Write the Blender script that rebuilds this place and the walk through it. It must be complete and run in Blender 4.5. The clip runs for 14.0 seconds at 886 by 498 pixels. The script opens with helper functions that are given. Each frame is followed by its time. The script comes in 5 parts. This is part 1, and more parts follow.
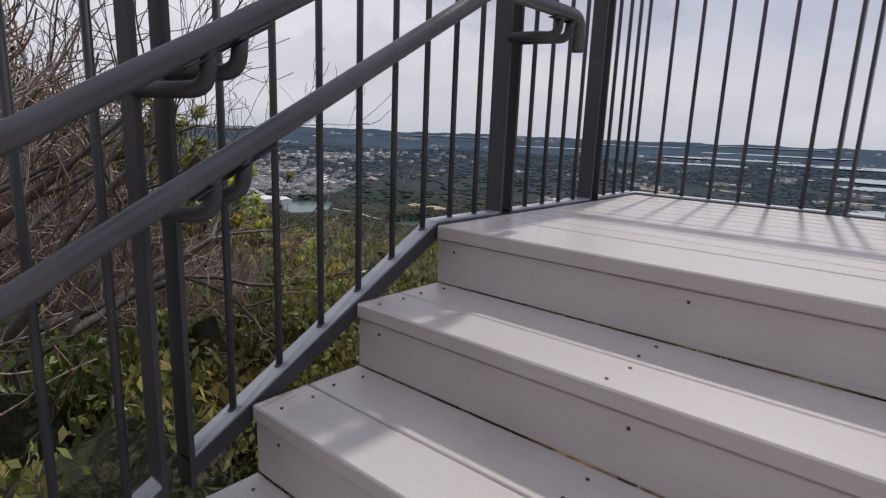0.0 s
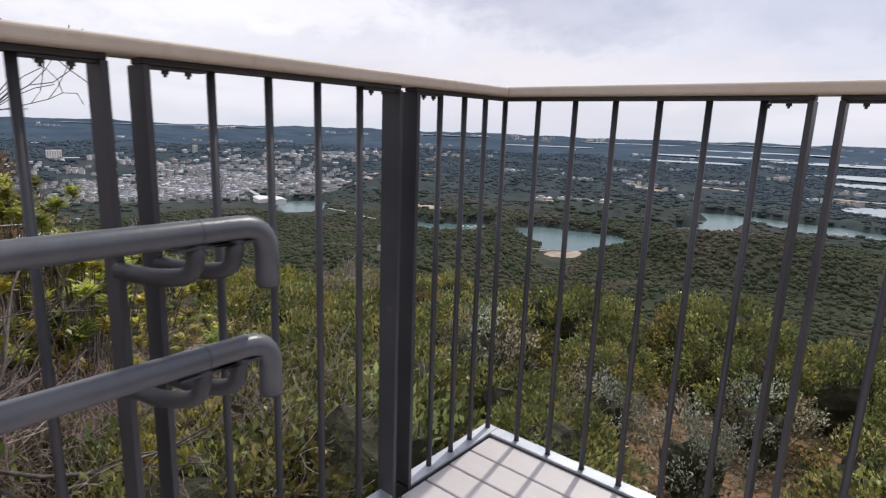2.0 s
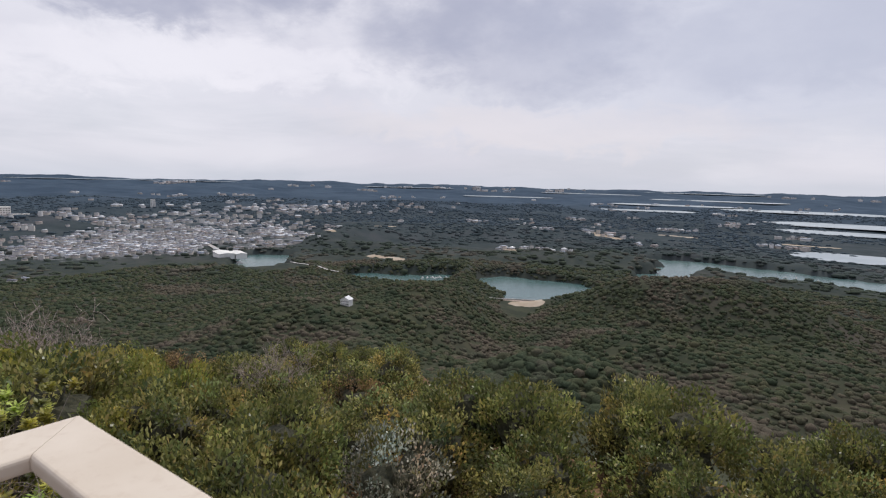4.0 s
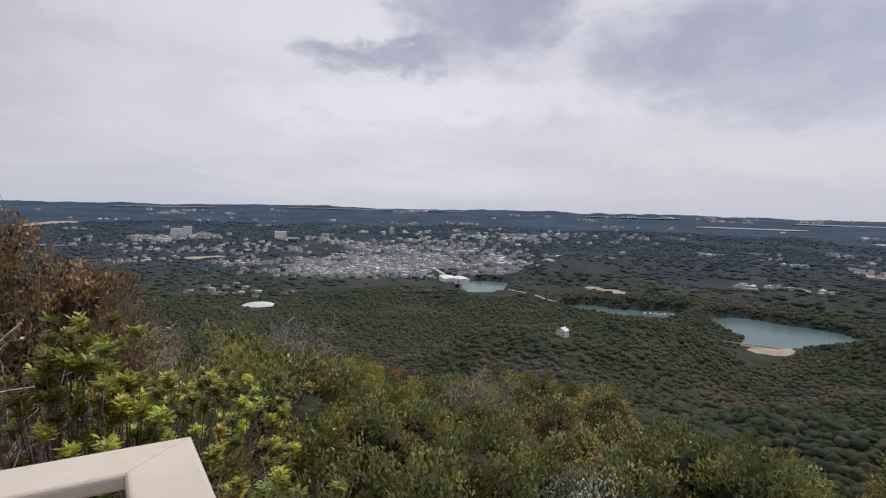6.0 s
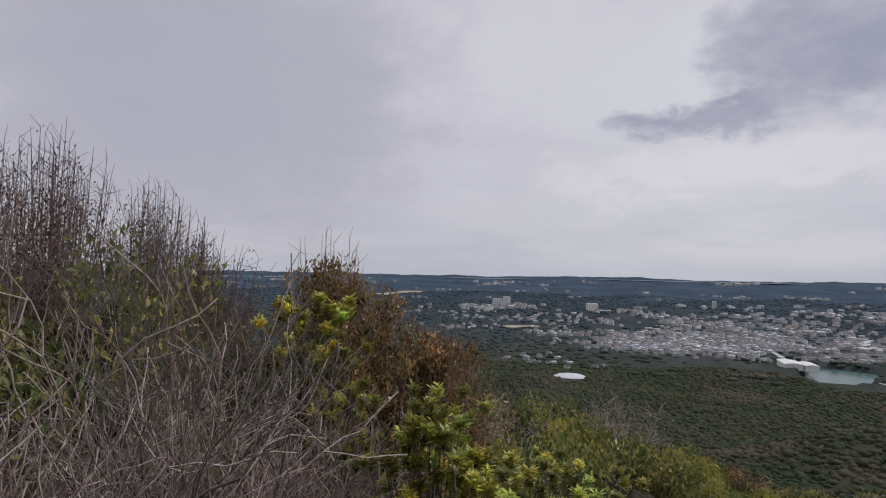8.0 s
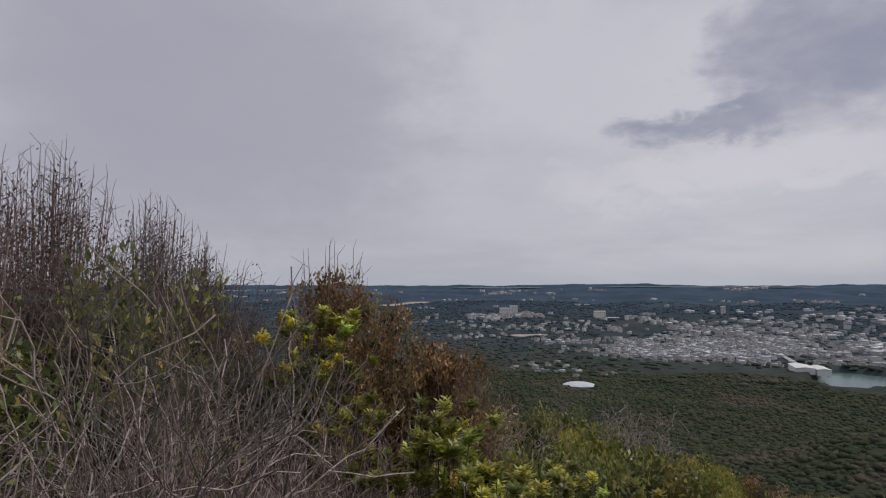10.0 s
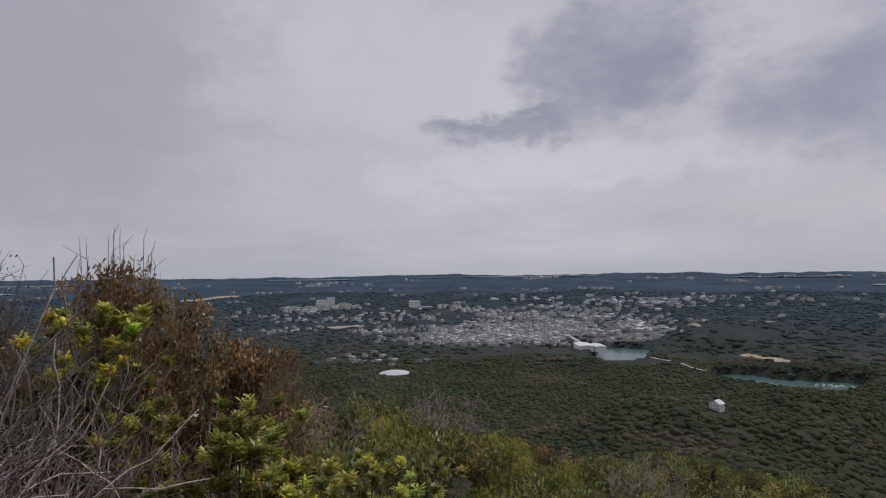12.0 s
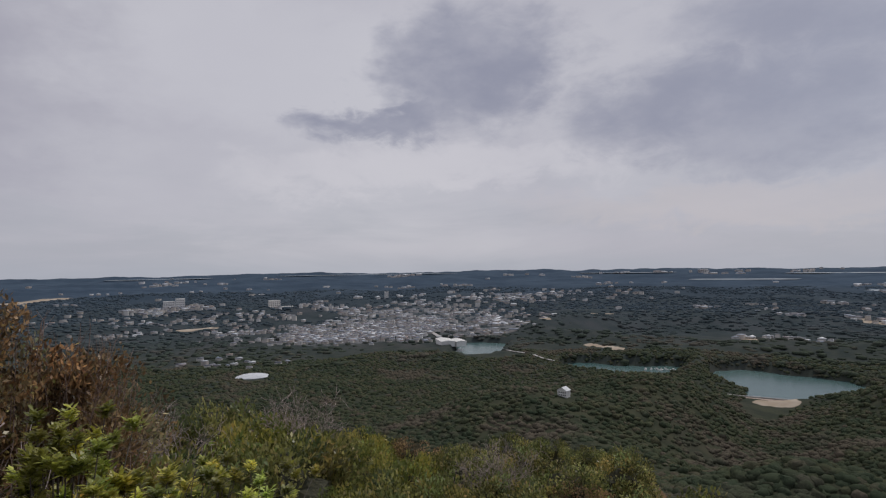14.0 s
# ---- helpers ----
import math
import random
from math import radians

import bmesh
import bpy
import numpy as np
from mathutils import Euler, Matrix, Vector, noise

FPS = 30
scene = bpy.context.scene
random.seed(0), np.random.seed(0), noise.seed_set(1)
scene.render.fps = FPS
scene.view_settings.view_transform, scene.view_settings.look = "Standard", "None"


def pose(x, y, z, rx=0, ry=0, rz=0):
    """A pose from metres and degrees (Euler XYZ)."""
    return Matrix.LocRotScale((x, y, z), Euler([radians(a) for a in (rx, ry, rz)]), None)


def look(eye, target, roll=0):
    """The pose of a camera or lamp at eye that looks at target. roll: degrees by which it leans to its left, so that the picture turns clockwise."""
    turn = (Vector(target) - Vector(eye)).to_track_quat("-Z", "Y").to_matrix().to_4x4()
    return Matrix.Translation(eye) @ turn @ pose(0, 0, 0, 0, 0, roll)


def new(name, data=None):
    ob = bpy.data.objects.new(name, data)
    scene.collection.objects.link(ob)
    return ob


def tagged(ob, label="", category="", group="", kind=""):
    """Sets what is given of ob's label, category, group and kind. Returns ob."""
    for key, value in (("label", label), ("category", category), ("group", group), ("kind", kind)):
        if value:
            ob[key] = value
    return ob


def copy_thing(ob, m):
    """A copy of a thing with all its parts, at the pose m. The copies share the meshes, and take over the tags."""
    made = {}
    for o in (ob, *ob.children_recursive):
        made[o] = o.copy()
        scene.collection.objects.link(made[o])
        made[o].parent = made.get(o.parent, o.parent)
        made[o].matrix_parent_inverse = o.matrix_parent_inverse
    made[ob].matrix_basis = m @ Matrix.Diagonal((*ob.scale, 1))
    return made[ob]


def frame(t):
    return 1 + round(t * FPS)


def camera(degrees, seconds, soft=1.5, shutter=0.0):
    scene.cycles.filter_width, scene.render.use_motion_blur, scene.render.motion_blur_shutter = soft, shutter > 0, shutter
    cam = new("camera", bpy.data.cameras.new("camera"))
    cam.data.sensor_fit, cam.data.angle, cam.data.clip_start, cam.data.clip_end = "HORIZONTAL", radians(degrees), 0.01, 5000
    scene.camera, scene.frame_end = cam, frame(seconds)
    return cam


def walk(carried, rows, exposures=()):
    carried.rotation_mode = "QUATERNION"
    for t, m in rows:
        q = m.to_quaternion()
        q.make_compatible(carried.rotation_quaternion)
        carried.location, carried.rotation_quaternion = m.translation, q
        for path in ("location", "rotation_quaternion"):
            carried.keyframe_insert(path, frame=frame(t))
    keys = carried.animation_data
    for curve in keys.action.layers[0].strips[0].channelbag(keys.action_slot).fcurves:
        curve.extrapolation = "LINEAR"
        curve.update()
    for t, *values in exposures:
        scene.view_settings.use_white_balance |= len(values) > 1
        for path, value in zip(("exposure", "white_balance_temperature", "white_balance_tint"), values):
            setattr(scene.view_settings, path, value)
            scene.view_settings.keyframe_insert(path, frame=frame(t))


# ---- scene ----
EXPOSURES = [(0.0, 0.0), (1.0, 0.18), (2.0, 0.40), (4.5, 0.12), (6.0, 0.03), (7.7, -0.15), (10.0, -0.38), (14.0, -0.42)]
cam = camera(75.74, 14.0, soft=1.2, shutter=0.15)
PATH = [
    (0.0, look((1.118, -2.706, 0.275), (-0.146, -1.213, -0.140), 2.2)),
    (0.3, look((1.040, -2.522, 0.373), (-0.284, -1.082, -0.045), 2.4)),
    (0.6, look((1.066, -2.339, 0.459), (-0.272, -0.913, 0.036), 2.6)),
    (1.0, look((1.027, -2.097, 0.645), (-0.339, -0.698, 0.222), 2.4)),
    (1.2, look((1.014, -1.982, 0.720), (-0.364, -0.596, 0.297), 2.4)),
    (1.5, look((1.025, -1.825, 0.828), (-0.311, -0.397, 0.407), 2.4)),
    (2.0, look((1.038, -1.516, 1.020), (-0.214, -0.013, 0.601), 2.0)),
    (2.2, look((1.020, -1.384, 1.049), (-0.212, 0.139, 0.647), 2.2)),
    (4.3, pose(0.961, -0.254, 1.560, 83.78, -1.58, 36.65)),
    (4.5, pose(0.944, -0.216, 1.517, 84.57, -1.29, 41.74)),
    (5.0, pose(0.915, -0.205, 1.519, 85.01, -1.60, 53.14)),
    (5.5, pose(0.984, -0.169, 1.531, 85.47, -1.46, 56.85)),
    (6.0, pose(0.986, -0.117, 1.538, 85.55, -1.36, 58.33)),
    (6.5, pose(0.869, -0.136, 1.553, 86.27, -1.72, 63.86)),
    (7.0, pose(0.748, -0.214, 1.600, 88.28, -1.82, 72.93)),
    (7.5, pose(0.628, -0.292, 1.598, 90.85, -1.73, 84.01)),
    (7.7, pose(0.595, -0.298, 1.588, 91.65, -1.53, 87.87)),
    (9.8, pose(0.463, -0.302, 1.597, 93.06, -0.10, 90.42)),
    (10.0, pose(0.444, -0.289, 1.590, 93.16, 0.14, 89.47)),
    (10.5, pose(0.389, -0.231, 1.578, 93.13, 0.36, 86.07)),
    (11.0, pose(0.437, -0.263, 1.598, 92.52, 0.37, 80.54)),
    (11.5, pose(0.429, -0.224, 1.581, 92.32, 0.59, 75.66)),
    (12.0, pose(0.433, -0.208, 1.583, 92.19, 0.67, 71.29)),
    (12.5, pose(0.467, -0.178, 1.590, 91.93, 0.85, 68.29)),
    (13.0, pose(0.518, -0.154, 1.582, 92.10, 0.88, 65.60)),
    (13.5, pose(0.538, -0.141, 1.571, 92.01, 0.89, 61.52)),
    (14.0, pose(0.570, -0.138, 1.568, 91.80, 0.87, 57.69)),
]
walk(cam, PATH, EXPOSURES)

# ---- light ----
SUN_AZ, SUN_EL = 99.5, 51.0          # degrees from +x towards +y, and above the horizon
sun = new("sun", bpy.data.lights.new("sun", "SUN"))
sun.data.energy, sun.data.angle, sun.data.color = 1.95, radians(1.6), (1.0, 0.955, 0.88)
way_to_sun = Vector((math.cos(radians(SUN_AZ)) * math.cos(radians(SUN_EL)), math.sin(radians(SUN_AZ)) * math.cos(radians(SUN_EL)), math.sin(radians(SUN_EL))))
sun.rotation_euler = way_to_sun.to_track_quat("Z", "Y").to_euler()
sun.location = (0, 30, 60)

world = bpy.data.worlds.new("overcast_sky")
scene.world = world
world.use_nodes = True


class Nodes:
    """Short hand for node trees."""

    def __init__(self, tree):
        self.tree = tree
        tree.nodes.clear()

    def add(self, kind, ins=None, **props):
        n = self.tree.nodes.new(kind)
        for key, value in props.items():
            setattr(n, key, value)
        for key, value in (ins or {}).items():
            self.put(n.inputs[key], value)
        return n

    def put(self, socket, value):
        if isinstance(value, bpy.types.NodeSocket):
            self.tree.links.new(value, socket)
        else:
            socket.default_value = value

    def math(self, op, a, b=0.0, c=0.0, clamp=False):
        n = self.add("ShaderNodeMath", operation=op, use_clamp=clamp)
        for i, value in enumerate((a, b, c)):
            self.put(n.inputs[i], value)
        return n.outputs[0]

    def span(self, v, lo, hi, a=0.0, b=1.0):
        n = self.add("ShaderNodeMapRange", {0: v, 1: lo, 2: hi, 3: a, 4: b}, interpolation_type="SMOOTHSTEP")
        return n.outputs[0]

    def mix(self, f, a, b, how="MIX"):
        n = self.add("ShaderNodeMix", {0: f, 6: a, 7: b}, data_type="RGBA", blend_type=how)
        return n.outputs[2]

    def noise(self, vec, scale, detail=3.0, rough=0.55, distort=0.0):
        n = self.add("ShaderNodeTexNoise", {"Scale": scale, "Detail": detail, "Roughness": rough, "Distortion": distort})
        if vec is not None:
            self.put(n.inputs["Vector"], vec)
        return n.outputs[0]

    def ramp(self, f, stops):
        n = self.add("ShaderNodeValToRGB", {0: f})
        e = n.color_ramp.elements
        while len(e) < len(stops):
            e.new(0.5)
        for el, (p, c) in zip(e, stops):
            el.position, el.color = p, (*c, 1)
        return n.outputs[0]


def build_sky():
    n = Nodes(world.node_tree)
    sky = n.add("ShaderNodeTexSky", sky_type="NISHITA", sun_disc=False, sun_elevation=radians(SUN_EL), sun_rotation=radians(90 - SUN_AZ), altitude=140.0, dust_density=2.0)
    d = n.add("ShaderNodeTexCoord").outputs["Generated"]
    sep = n.add("ShaderNodeSeparateXYZ", {0: d})
    x, y, z = sep.outputs
    flat = n.add("ShaderNodeCombineXYZ", {0: x, 1: y, 2: n.math("MULTIPLY", z, 1.9)}).outputs[0]
    warp = n.math("SUBTRACT", n.noise(flat, 3.2, 5.0, 0.6), 0.5)
    warp2 = n.math("SUBTRACT", n.noise(flat, 2.3, 5.0, 0.6, 0.6), 0.5)
    az = n.math("MULTIPLY", n.math("ARCTAN2", n.math("MULTIPLY", x, -1.0), y), 57.2958)
    el = n.math("MULTIPLY", n.math("ARCSINE", z), 57.2958)
    puff = n.math("SUBTRACT", n.noise(flat, 11.0, 6.0, 0.62), 0.5)
    puff2 = n.math("SUBTRACT", n.noise(flat, 13.0, 6.0, 0.62, 0.4), 0.5)
    az = n.math("ADD", az, n.math("ADD", n.math("MULTIPLY", warp, 22.0), n.math("MULTIPLY", puff, 12.0)))
    el = n.math("ADD", el, n.math("ADD", n.math("MULTIPLY", warp2, 8.0), n.math("MULTIPLY", puff2, 6.5)))

    def bank(a0, e0, wa, we, lo=-0.15, hi=0.95):
        p = n.math("POWER", n.math("ABSOLUTE", n.math("DIVIDE", n.math("SUBTRACT", az, a0), wa)), 2.0)
        q = n.math("POWER", n.math("ABSOLUTE", n.math("DIVIDE", n.math("SUBTRACT", el, e0), we)), 2.0)
        return n.span(n.math("SUBTRACT", 1.0, n.math("ADD", p, q)), lo, hi)

    soft = n.span(n.noise(flat, 1.7, 4.0, 0.55, 0.3), 0.3, 0.72)
    streak = n.add("ShaderNodeCombineXYZ", {0: x, 1: y, 2: n.math("MULTIPLY", z, 6.0)}).outputs[0]
    streaks = n.span(n.noise(streak, 2.6, 5.0, 0.6, 0.4), 0.35, 0.7)
    low = n.span(el, 3.0, 11.0, 1.0, 0.0)
    cloud = n.mix(soft, (0.62, 0.61, 0.66, 1), (0.72, 0.715, 0.745, 1))
    cloud = n.mix(n.math("MULTIPLY", n.math("MULTIPLY", low, streaks), 0.55), cloud, (0.50, 0.525, 0.57, 1))
    cloud = n.mix(n.math("MULTIPLY", bank(112, 17, 30, 18, 0.0, 1.0), 0.75), cloud, (0.44, 0.43, 0.50, 1))
    cloud = n.mix(n.math("MULTIPLY", bank(60, 9.5, 20, 2.8), 0.7), cloud, (0.82, 0.80, 0.82, 1))
    cloud = n.mix(n.math("MULTIPLY", bank(72, 20, 26, 9, 0.0, 1.0), 0.5), cloud, (0.80, 0.795, 0.82, 1))
    dark = n.math("MAXIMUM", n.math("MAXIMUM", bank(55, 18.8, 12, 6.5), bank(63, 14.6, 12, 2.8)), n.math("MAXIMUM", bank(29, 13.5, 19, 6.5), n.math("MAXIMUM", bank(18, 21, 22, 6.0), n.math("MULTIPLY", bank(2, 13, 20, 6.0), 0.75))))
    dark = n.math("MULTIPLY", dark, n.span(n.noise(flat, 4.5, 5.0, 0.6), 0.25, 0.6, 0.55, 1.0))
    cloud = n.mix(n.math("MULTIPLY", dark, 0.90), cloud, (0.345, 0.36, 0.45, 1))
    cloud = n.mix(n.math("MULTIPLY", bank(26, 5.2, 24, 2.6), 0.55), cloud, (0.74, 0.685, 0.675, 1))
    cloud = n.mix(n.math("MULTIPLY", n.span(az, 48.0, 2.0), n.math("MULTIPLY", n.span(el, 1.0, 8.0), 0.55)), cloud, (0.49, 0.52, 0.61, 1))
    haze = n.span(n.math("MULTIPLY", n.math("ARCSINE", z), 57.2958), -1.0, 2.2, 1.0, 0.0)
    cloud = n.mix(n.math("MULTIPLY", haze, 0.55), cloud, (0.50, 0.545, 0.60, 1))
    both = n.mix(0.95, n.mix(1.0, sky.outputs[0], (0.1, 0.1, 0.1, 1), "MULTIPLY"), cloud)
    both = n.mix(1.0, both, (0.99, 0.99, 1.04, 1), "MULTIPLY")
    bg = n.add("ShaderNodeBackground", {0: both, 1: 1.0})
    out = n.add("ShaderNodeOutputWorld", {0: bg.outputs[0]})


build_sky()


# ---- materials ----
def material(name, make, rough=0.7, metal=0.0, bump=0.0, spec=0.5):
    """make(nodes) gives the base colour and, if it likes, a height for the bump."""
    m = bpy.data.materials.new(name)
    m.use_nodes = True
    n = Nodes(m.node_tree)
    got = make(n)
    colour, height, r = (tuple(got) + (None, None))[:3] if isinstance(got, tuple) and not isinstance(got[0], float) else (got, None, None)
    ins = {"Base Color": colour, "Roughness": rough if r is None else r, "Metallic": metal, "Specular IOR Level": spec}
    b = n.add("ShaderNodeBsdfPrincipled", ins)
    if height is not None and bump:
        k = n.add("ShaderNodeBump", {"Strength": 1.0, "Distance": bump, "Height": height})
        n.put(b.inputs["Normal"], k.outputs[0])
    n.add("ShaderNodeOutputMaterial", {0: b.outputs[0]})
    return m


def obj_coords(n, sx=1.0, sy=1.0, sz=1.0):
    c = n.add("ShaderNodeNewGeometry").outputs["Position"]
    return n.add("ShaderNodeMapping", {"Vector": c, "Scale": (sx, sy, sz)}).outputs[0]


def mk_board(n):
    """Pale composite decking: fine grain along the board, grey scuffs, a tone of its own for each board."""
    rnd = n.add("ShaderNodeObjectInfo").outputs["Random"]
    grain = n.noise(obj_coords(n, 3.0, 160.0, 160.0), 1.0, 4.0, 0.6)
    stain = n.noise(obj_coords(n), 2.2, 5.0, 0.6, 0.5)
    fine = n.noise(obj_coords(n), 60.0, 3.0, 0.6)
    c = n.mix(n.span(stain, 0.35, 0.7), (0.590, 0.558, 0.550, 1), (0.510, 0.473, 0.460, 1))
    c = n.mix(n.math("MULTIPLY", n.span(grain, 0.35, 0.75), 0.22), c, (0.44, 0.37, 0.34, 1))
    c = n.mix(n.math("MULTIPLY", n.span(fine, 0.55, 0.8), 0.2), c, (0.38, 0.345, 0.33, 1))
    c = n.mix(n.math("MULTIPLY", rnd, 0.14), c, (0.50, 0.455, 0.44, 1))
    return c, n.math("ADD", grain, n.math("MULTIPLY", fine, 0.4)), n.span(stain, 0.3, 0.7, 0.30, 0.46)


def mk_steel(n):
    spots = n.noise(obj_coords(n), 30.0, 5.0, 0.65)
    wide = n.noise(obj_coords(n), 3.0, 4.0, 0.6)
    c = n.mix(n.span(wide, 0.3, 0.7), (0.040, 0.043, 0.052, 1), (0.065, 0.066, 0.075, 1))
    c = n.mix(n.math("MULTIPLY", n.span(spots, 0.6, 0.8), 0.5), c, (0.12, 0.12, 0.125, 1))
    return c, spots, n.span(wide, 0.3, 0.7, 0.38, 0.55)


def mk_plate(n):
    spots = n.noise(obj_coords(n), 45.0, 5.0, 0.65)
    wide = n.noise(obj_coords(n), 5.0, 4.0, 0.6)
    c = n.mix(n.span(wide, 0.3, 0.7), (0.34, 0.36, 0.40, 1), (0.45, 0.47, 0.51, 1))
    c = n.mix(n.math("MULTIPLY", n.span(spots, 0.58, 0.8), 0.6), c, (0.58, 0.59, 0.62, 1))
    return c, spots, n.span(spots, 0.3, 0.7, 0.35, 0.6)


def mk_pipe(n):
    spots = n.noise(obj_coords(n), 70.0, 5.0, 0.7)
    wide = n.noise(obj_coords(n), 5.0, 5.0, 0.65)
    c = n.mix(n.span(wide, 0.3, 0.7), (0.085, 0.092, 0.108, 1), (0.130, 0.138, 0.156, 1))
    c = n.mix(n.math("MULTIPLY", n.span(spots, 0.6, 0.8), 0.6), c, (0.22, 0.215, 0.22, 1))
    c = n.mix(n.math("MULTIPLY", n.span(n.noise(obj_coords(n), 9.0, 4.0), 0.6, 0.72), 0.35), c, (0.14, 0.105, 0.085, 1))
    return c, spots, n.span(wide, 0.3, 0.7, 0.30, 0.46)


def mk_toprail(n):
    grain = n.noise(obj_coords(n), 38.0, 5.0, 0.65)
    wide = n.noise(obj_coords(n), 4.0, 4.0, 0.6)
    c = n.mix(n.span(wide, 0.3, 0.7), (0.58, 0.50, 0.41, 1), (0.65, 0.575, 0.485, 1))
    c = n.mix(n.math("MULTIPLY", n.span(grain, 0.5, 0.78), 0.35), c, (0.42, 0.32, 0.24, 1))
    return c, grain, 0.62


def leaf_maker(a, b, c3, dead):
    def mk(n):
        g = n.add("ShaderNodeNewGeometry")
        rnd = g.outputs["Random Per Island"]
        obj = n.add("ShaderNodeObjectInfo").outputs["Random"]
        c = n.ramp(rnd, [(0.0, tuple(0.6 * v for v in a)), (0.42, b), (0.84, tuple(1.25 * v for v in c3)), (1.0, dead)])
        tone = n.add("ShaderNodeVertexColor", layer_name="tone").outputs[0]
        c = n.mix(1.0, c, tone, "MULTIPLY")
        return n.mix(n.math("MULTIPLY", obj, 0.45), c, (*b, 1)), None, 0.5
    return mk


def mk_bark(a, b, lichen=0.6):
    def mk(n):
        v = n.noise(obj_coords(n, 1, 1, 0.35), 30.0, 5.0, 0.65)
        w = n.noise(obj_coords(n), 4.0, 4.0, 0.6)
        c = n.mix(n.span(v, 0.3, 0.7), (*a, 1), (*b, 1))
        c = n.mix(n.math("MULTIPLY", n.span(w, 0.55, 0.7), lichen), c, (0.30, 0.30, 0.27, 1))
        return c, v, 0.85
    return mk


def mk_ground(n):
    """Woodland floor, haze-tinted far woods, bare soil and streets, by the land's cover."""
    cov = n.add("ShaderNodeVertexColor", layer_name="cover")
    sep = n.add("ShaderNodeSeparateColor", {0: cov.outputs[0]})
    bare, built, far = sep.outputs
    p = obj_coords(n)
    big = n.noise(p, 0.006, 5.0, 0.6)
    mid = n.noise(p, 0.05, 5.0, 0.65)
    fine = n.noise(p, 0.35, 4.0, 0.65)
    litter = n.noise(p, 9.0, 5.0, 0.65)
    wood = n.mix(n.span(mid, 0.3, 0.7), (0.034, 0.041, 0.028, 1), (0.066, 0.068, 0.043, 1))
    wood = n.mix(n.span(big, 0.5, 0.72), wood, (0.085, 0.072, 0.056, 1))
    wood = n.mix(n.math("MULTIPLY", n.span(fine, 0.5, 0.75), 0.5), wood, (0.038, 0.050, 0.040, 1))
    floor_ = n.mix(n.span(litter, 0.35, 0.65), (0.07, 0.046, 0.028, 1), (0.24, 0.15, 0.085, 1))
    # distance haze is put into the base colour: far woods turn bluer
    hazed_wood = n.mix(n.span(n.noise(p, 0.012, 5.0, 0.65), 0.35, 0.65), (0.0349, 0.051, 0.0684, 1), (0.0553, 0.075, 0.0954, 1))
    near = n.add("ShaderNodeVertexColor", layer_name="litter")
    c = n.mix(n.math("MULTIPLY", far, 0.9), wood, hazed_wood)
    # the farthest land takes a second, stronger haze blue
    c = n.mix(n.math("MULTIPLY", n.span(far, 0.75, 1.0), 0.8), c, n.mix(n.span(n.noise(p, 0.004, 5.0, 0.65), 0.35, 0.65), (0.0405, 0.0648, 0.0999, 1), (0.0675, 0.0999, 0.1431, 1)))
    c = n.mix(near.outputs[0], c, floor_)
    soil = n.mix(n.span(n.noise(p, 0.03, 4.0), 0.35, 0.65), (0.36, 0.29, 0.22, 1), (0.46, 0.40, 0.33, 1))
    c = n.mix(n.span(n.math("ADD", bare, n.math("MULTIPLY", n.math("SUBTRACT", mid, 0.5), 0.9)), 0.40, 0.60), c, soil)
    street = n.mix(n.span(fine, 0.35, 0.65), (0.10, 0.11, 0.12, 1), (0.22, 0.22, 0.225, 1))
    c = n.mix(n.span(n.math("ADD", built, n.math("MULTIPLY", n.math("SUBTRACT", mid, 0.5), 1.1)), 0.42, 0.62), c, street)
    return c, n.math("ADD", fine, n.math("MULTIPLY", litter, 0.02)), 0.95


def mk_crowns(n):
    g = n.add("ShaderNodeNewGeometry")
    rnd = g.outputs["Random Per Island"]
    p = obj_coords(n)
    c = n.ramp(rnd, [(0.0, (0.0516, 0.066, 0.0408)), (0.35, (0.0636, 0.0756, 0.0432)), (0.7, (0.0768, 0.0852, 0.048)), (0.88, (0.096, 0.0936, 0.0552)), (1.0, (0.126, 0.1056, 0.0792))])
    patch = n.span(n.noise(p, 0.011, 5.0, 0.65), 0.50, 0.60)
    c = n.mix(n.math("MULTIPLY", patch, 0.75), c, (0.135, 0.108, 0.086, 1))
    deep = n.span(n.noise(p, 0.02, 4.0, 0.6), 0.5, 0.62)
    c = n.mix(n.math("MULTIPLY", deep, 0.5), c, (0.045, 0.066, 0.042, 1))
    leafy = n.noise(p, 1.1, 5.0, 0.75)
    c = n.mix(n.span(leafy, 0.40, 0.60, 0.28, 0.0), c, (0.030, 0.040, 0.030, 1))
    return c, leafy, 0.9


def mk_water(n):
    p = obj_coords(n)
    w = n.noise(p, 0.08, 4.0, 0.6)
    c = n.mix(n.span(n.noise(p, 0.008, 3.0), 0.35, 0.65), (0.055, 0.115, 0.115, 1), (0.085, 0.15, 0.145, 1))
    return c, w, 0.25


def mk_house_wall(n):
    rnd = n.add("ShaderNodeNewGeometry").outputs["Random Per Island"]
    return n.ramp(rnd, [(0.0, (0.62, 0.60, 0.57)), (0.3, (0.50, 0.45, 0.40)), (0.6, (0.70, 0.69, 0.68)), (0.85, (0.40, 0.36, 0.33)), (1.0, (0.75, 0.74, 0.72))]), None, 0.8


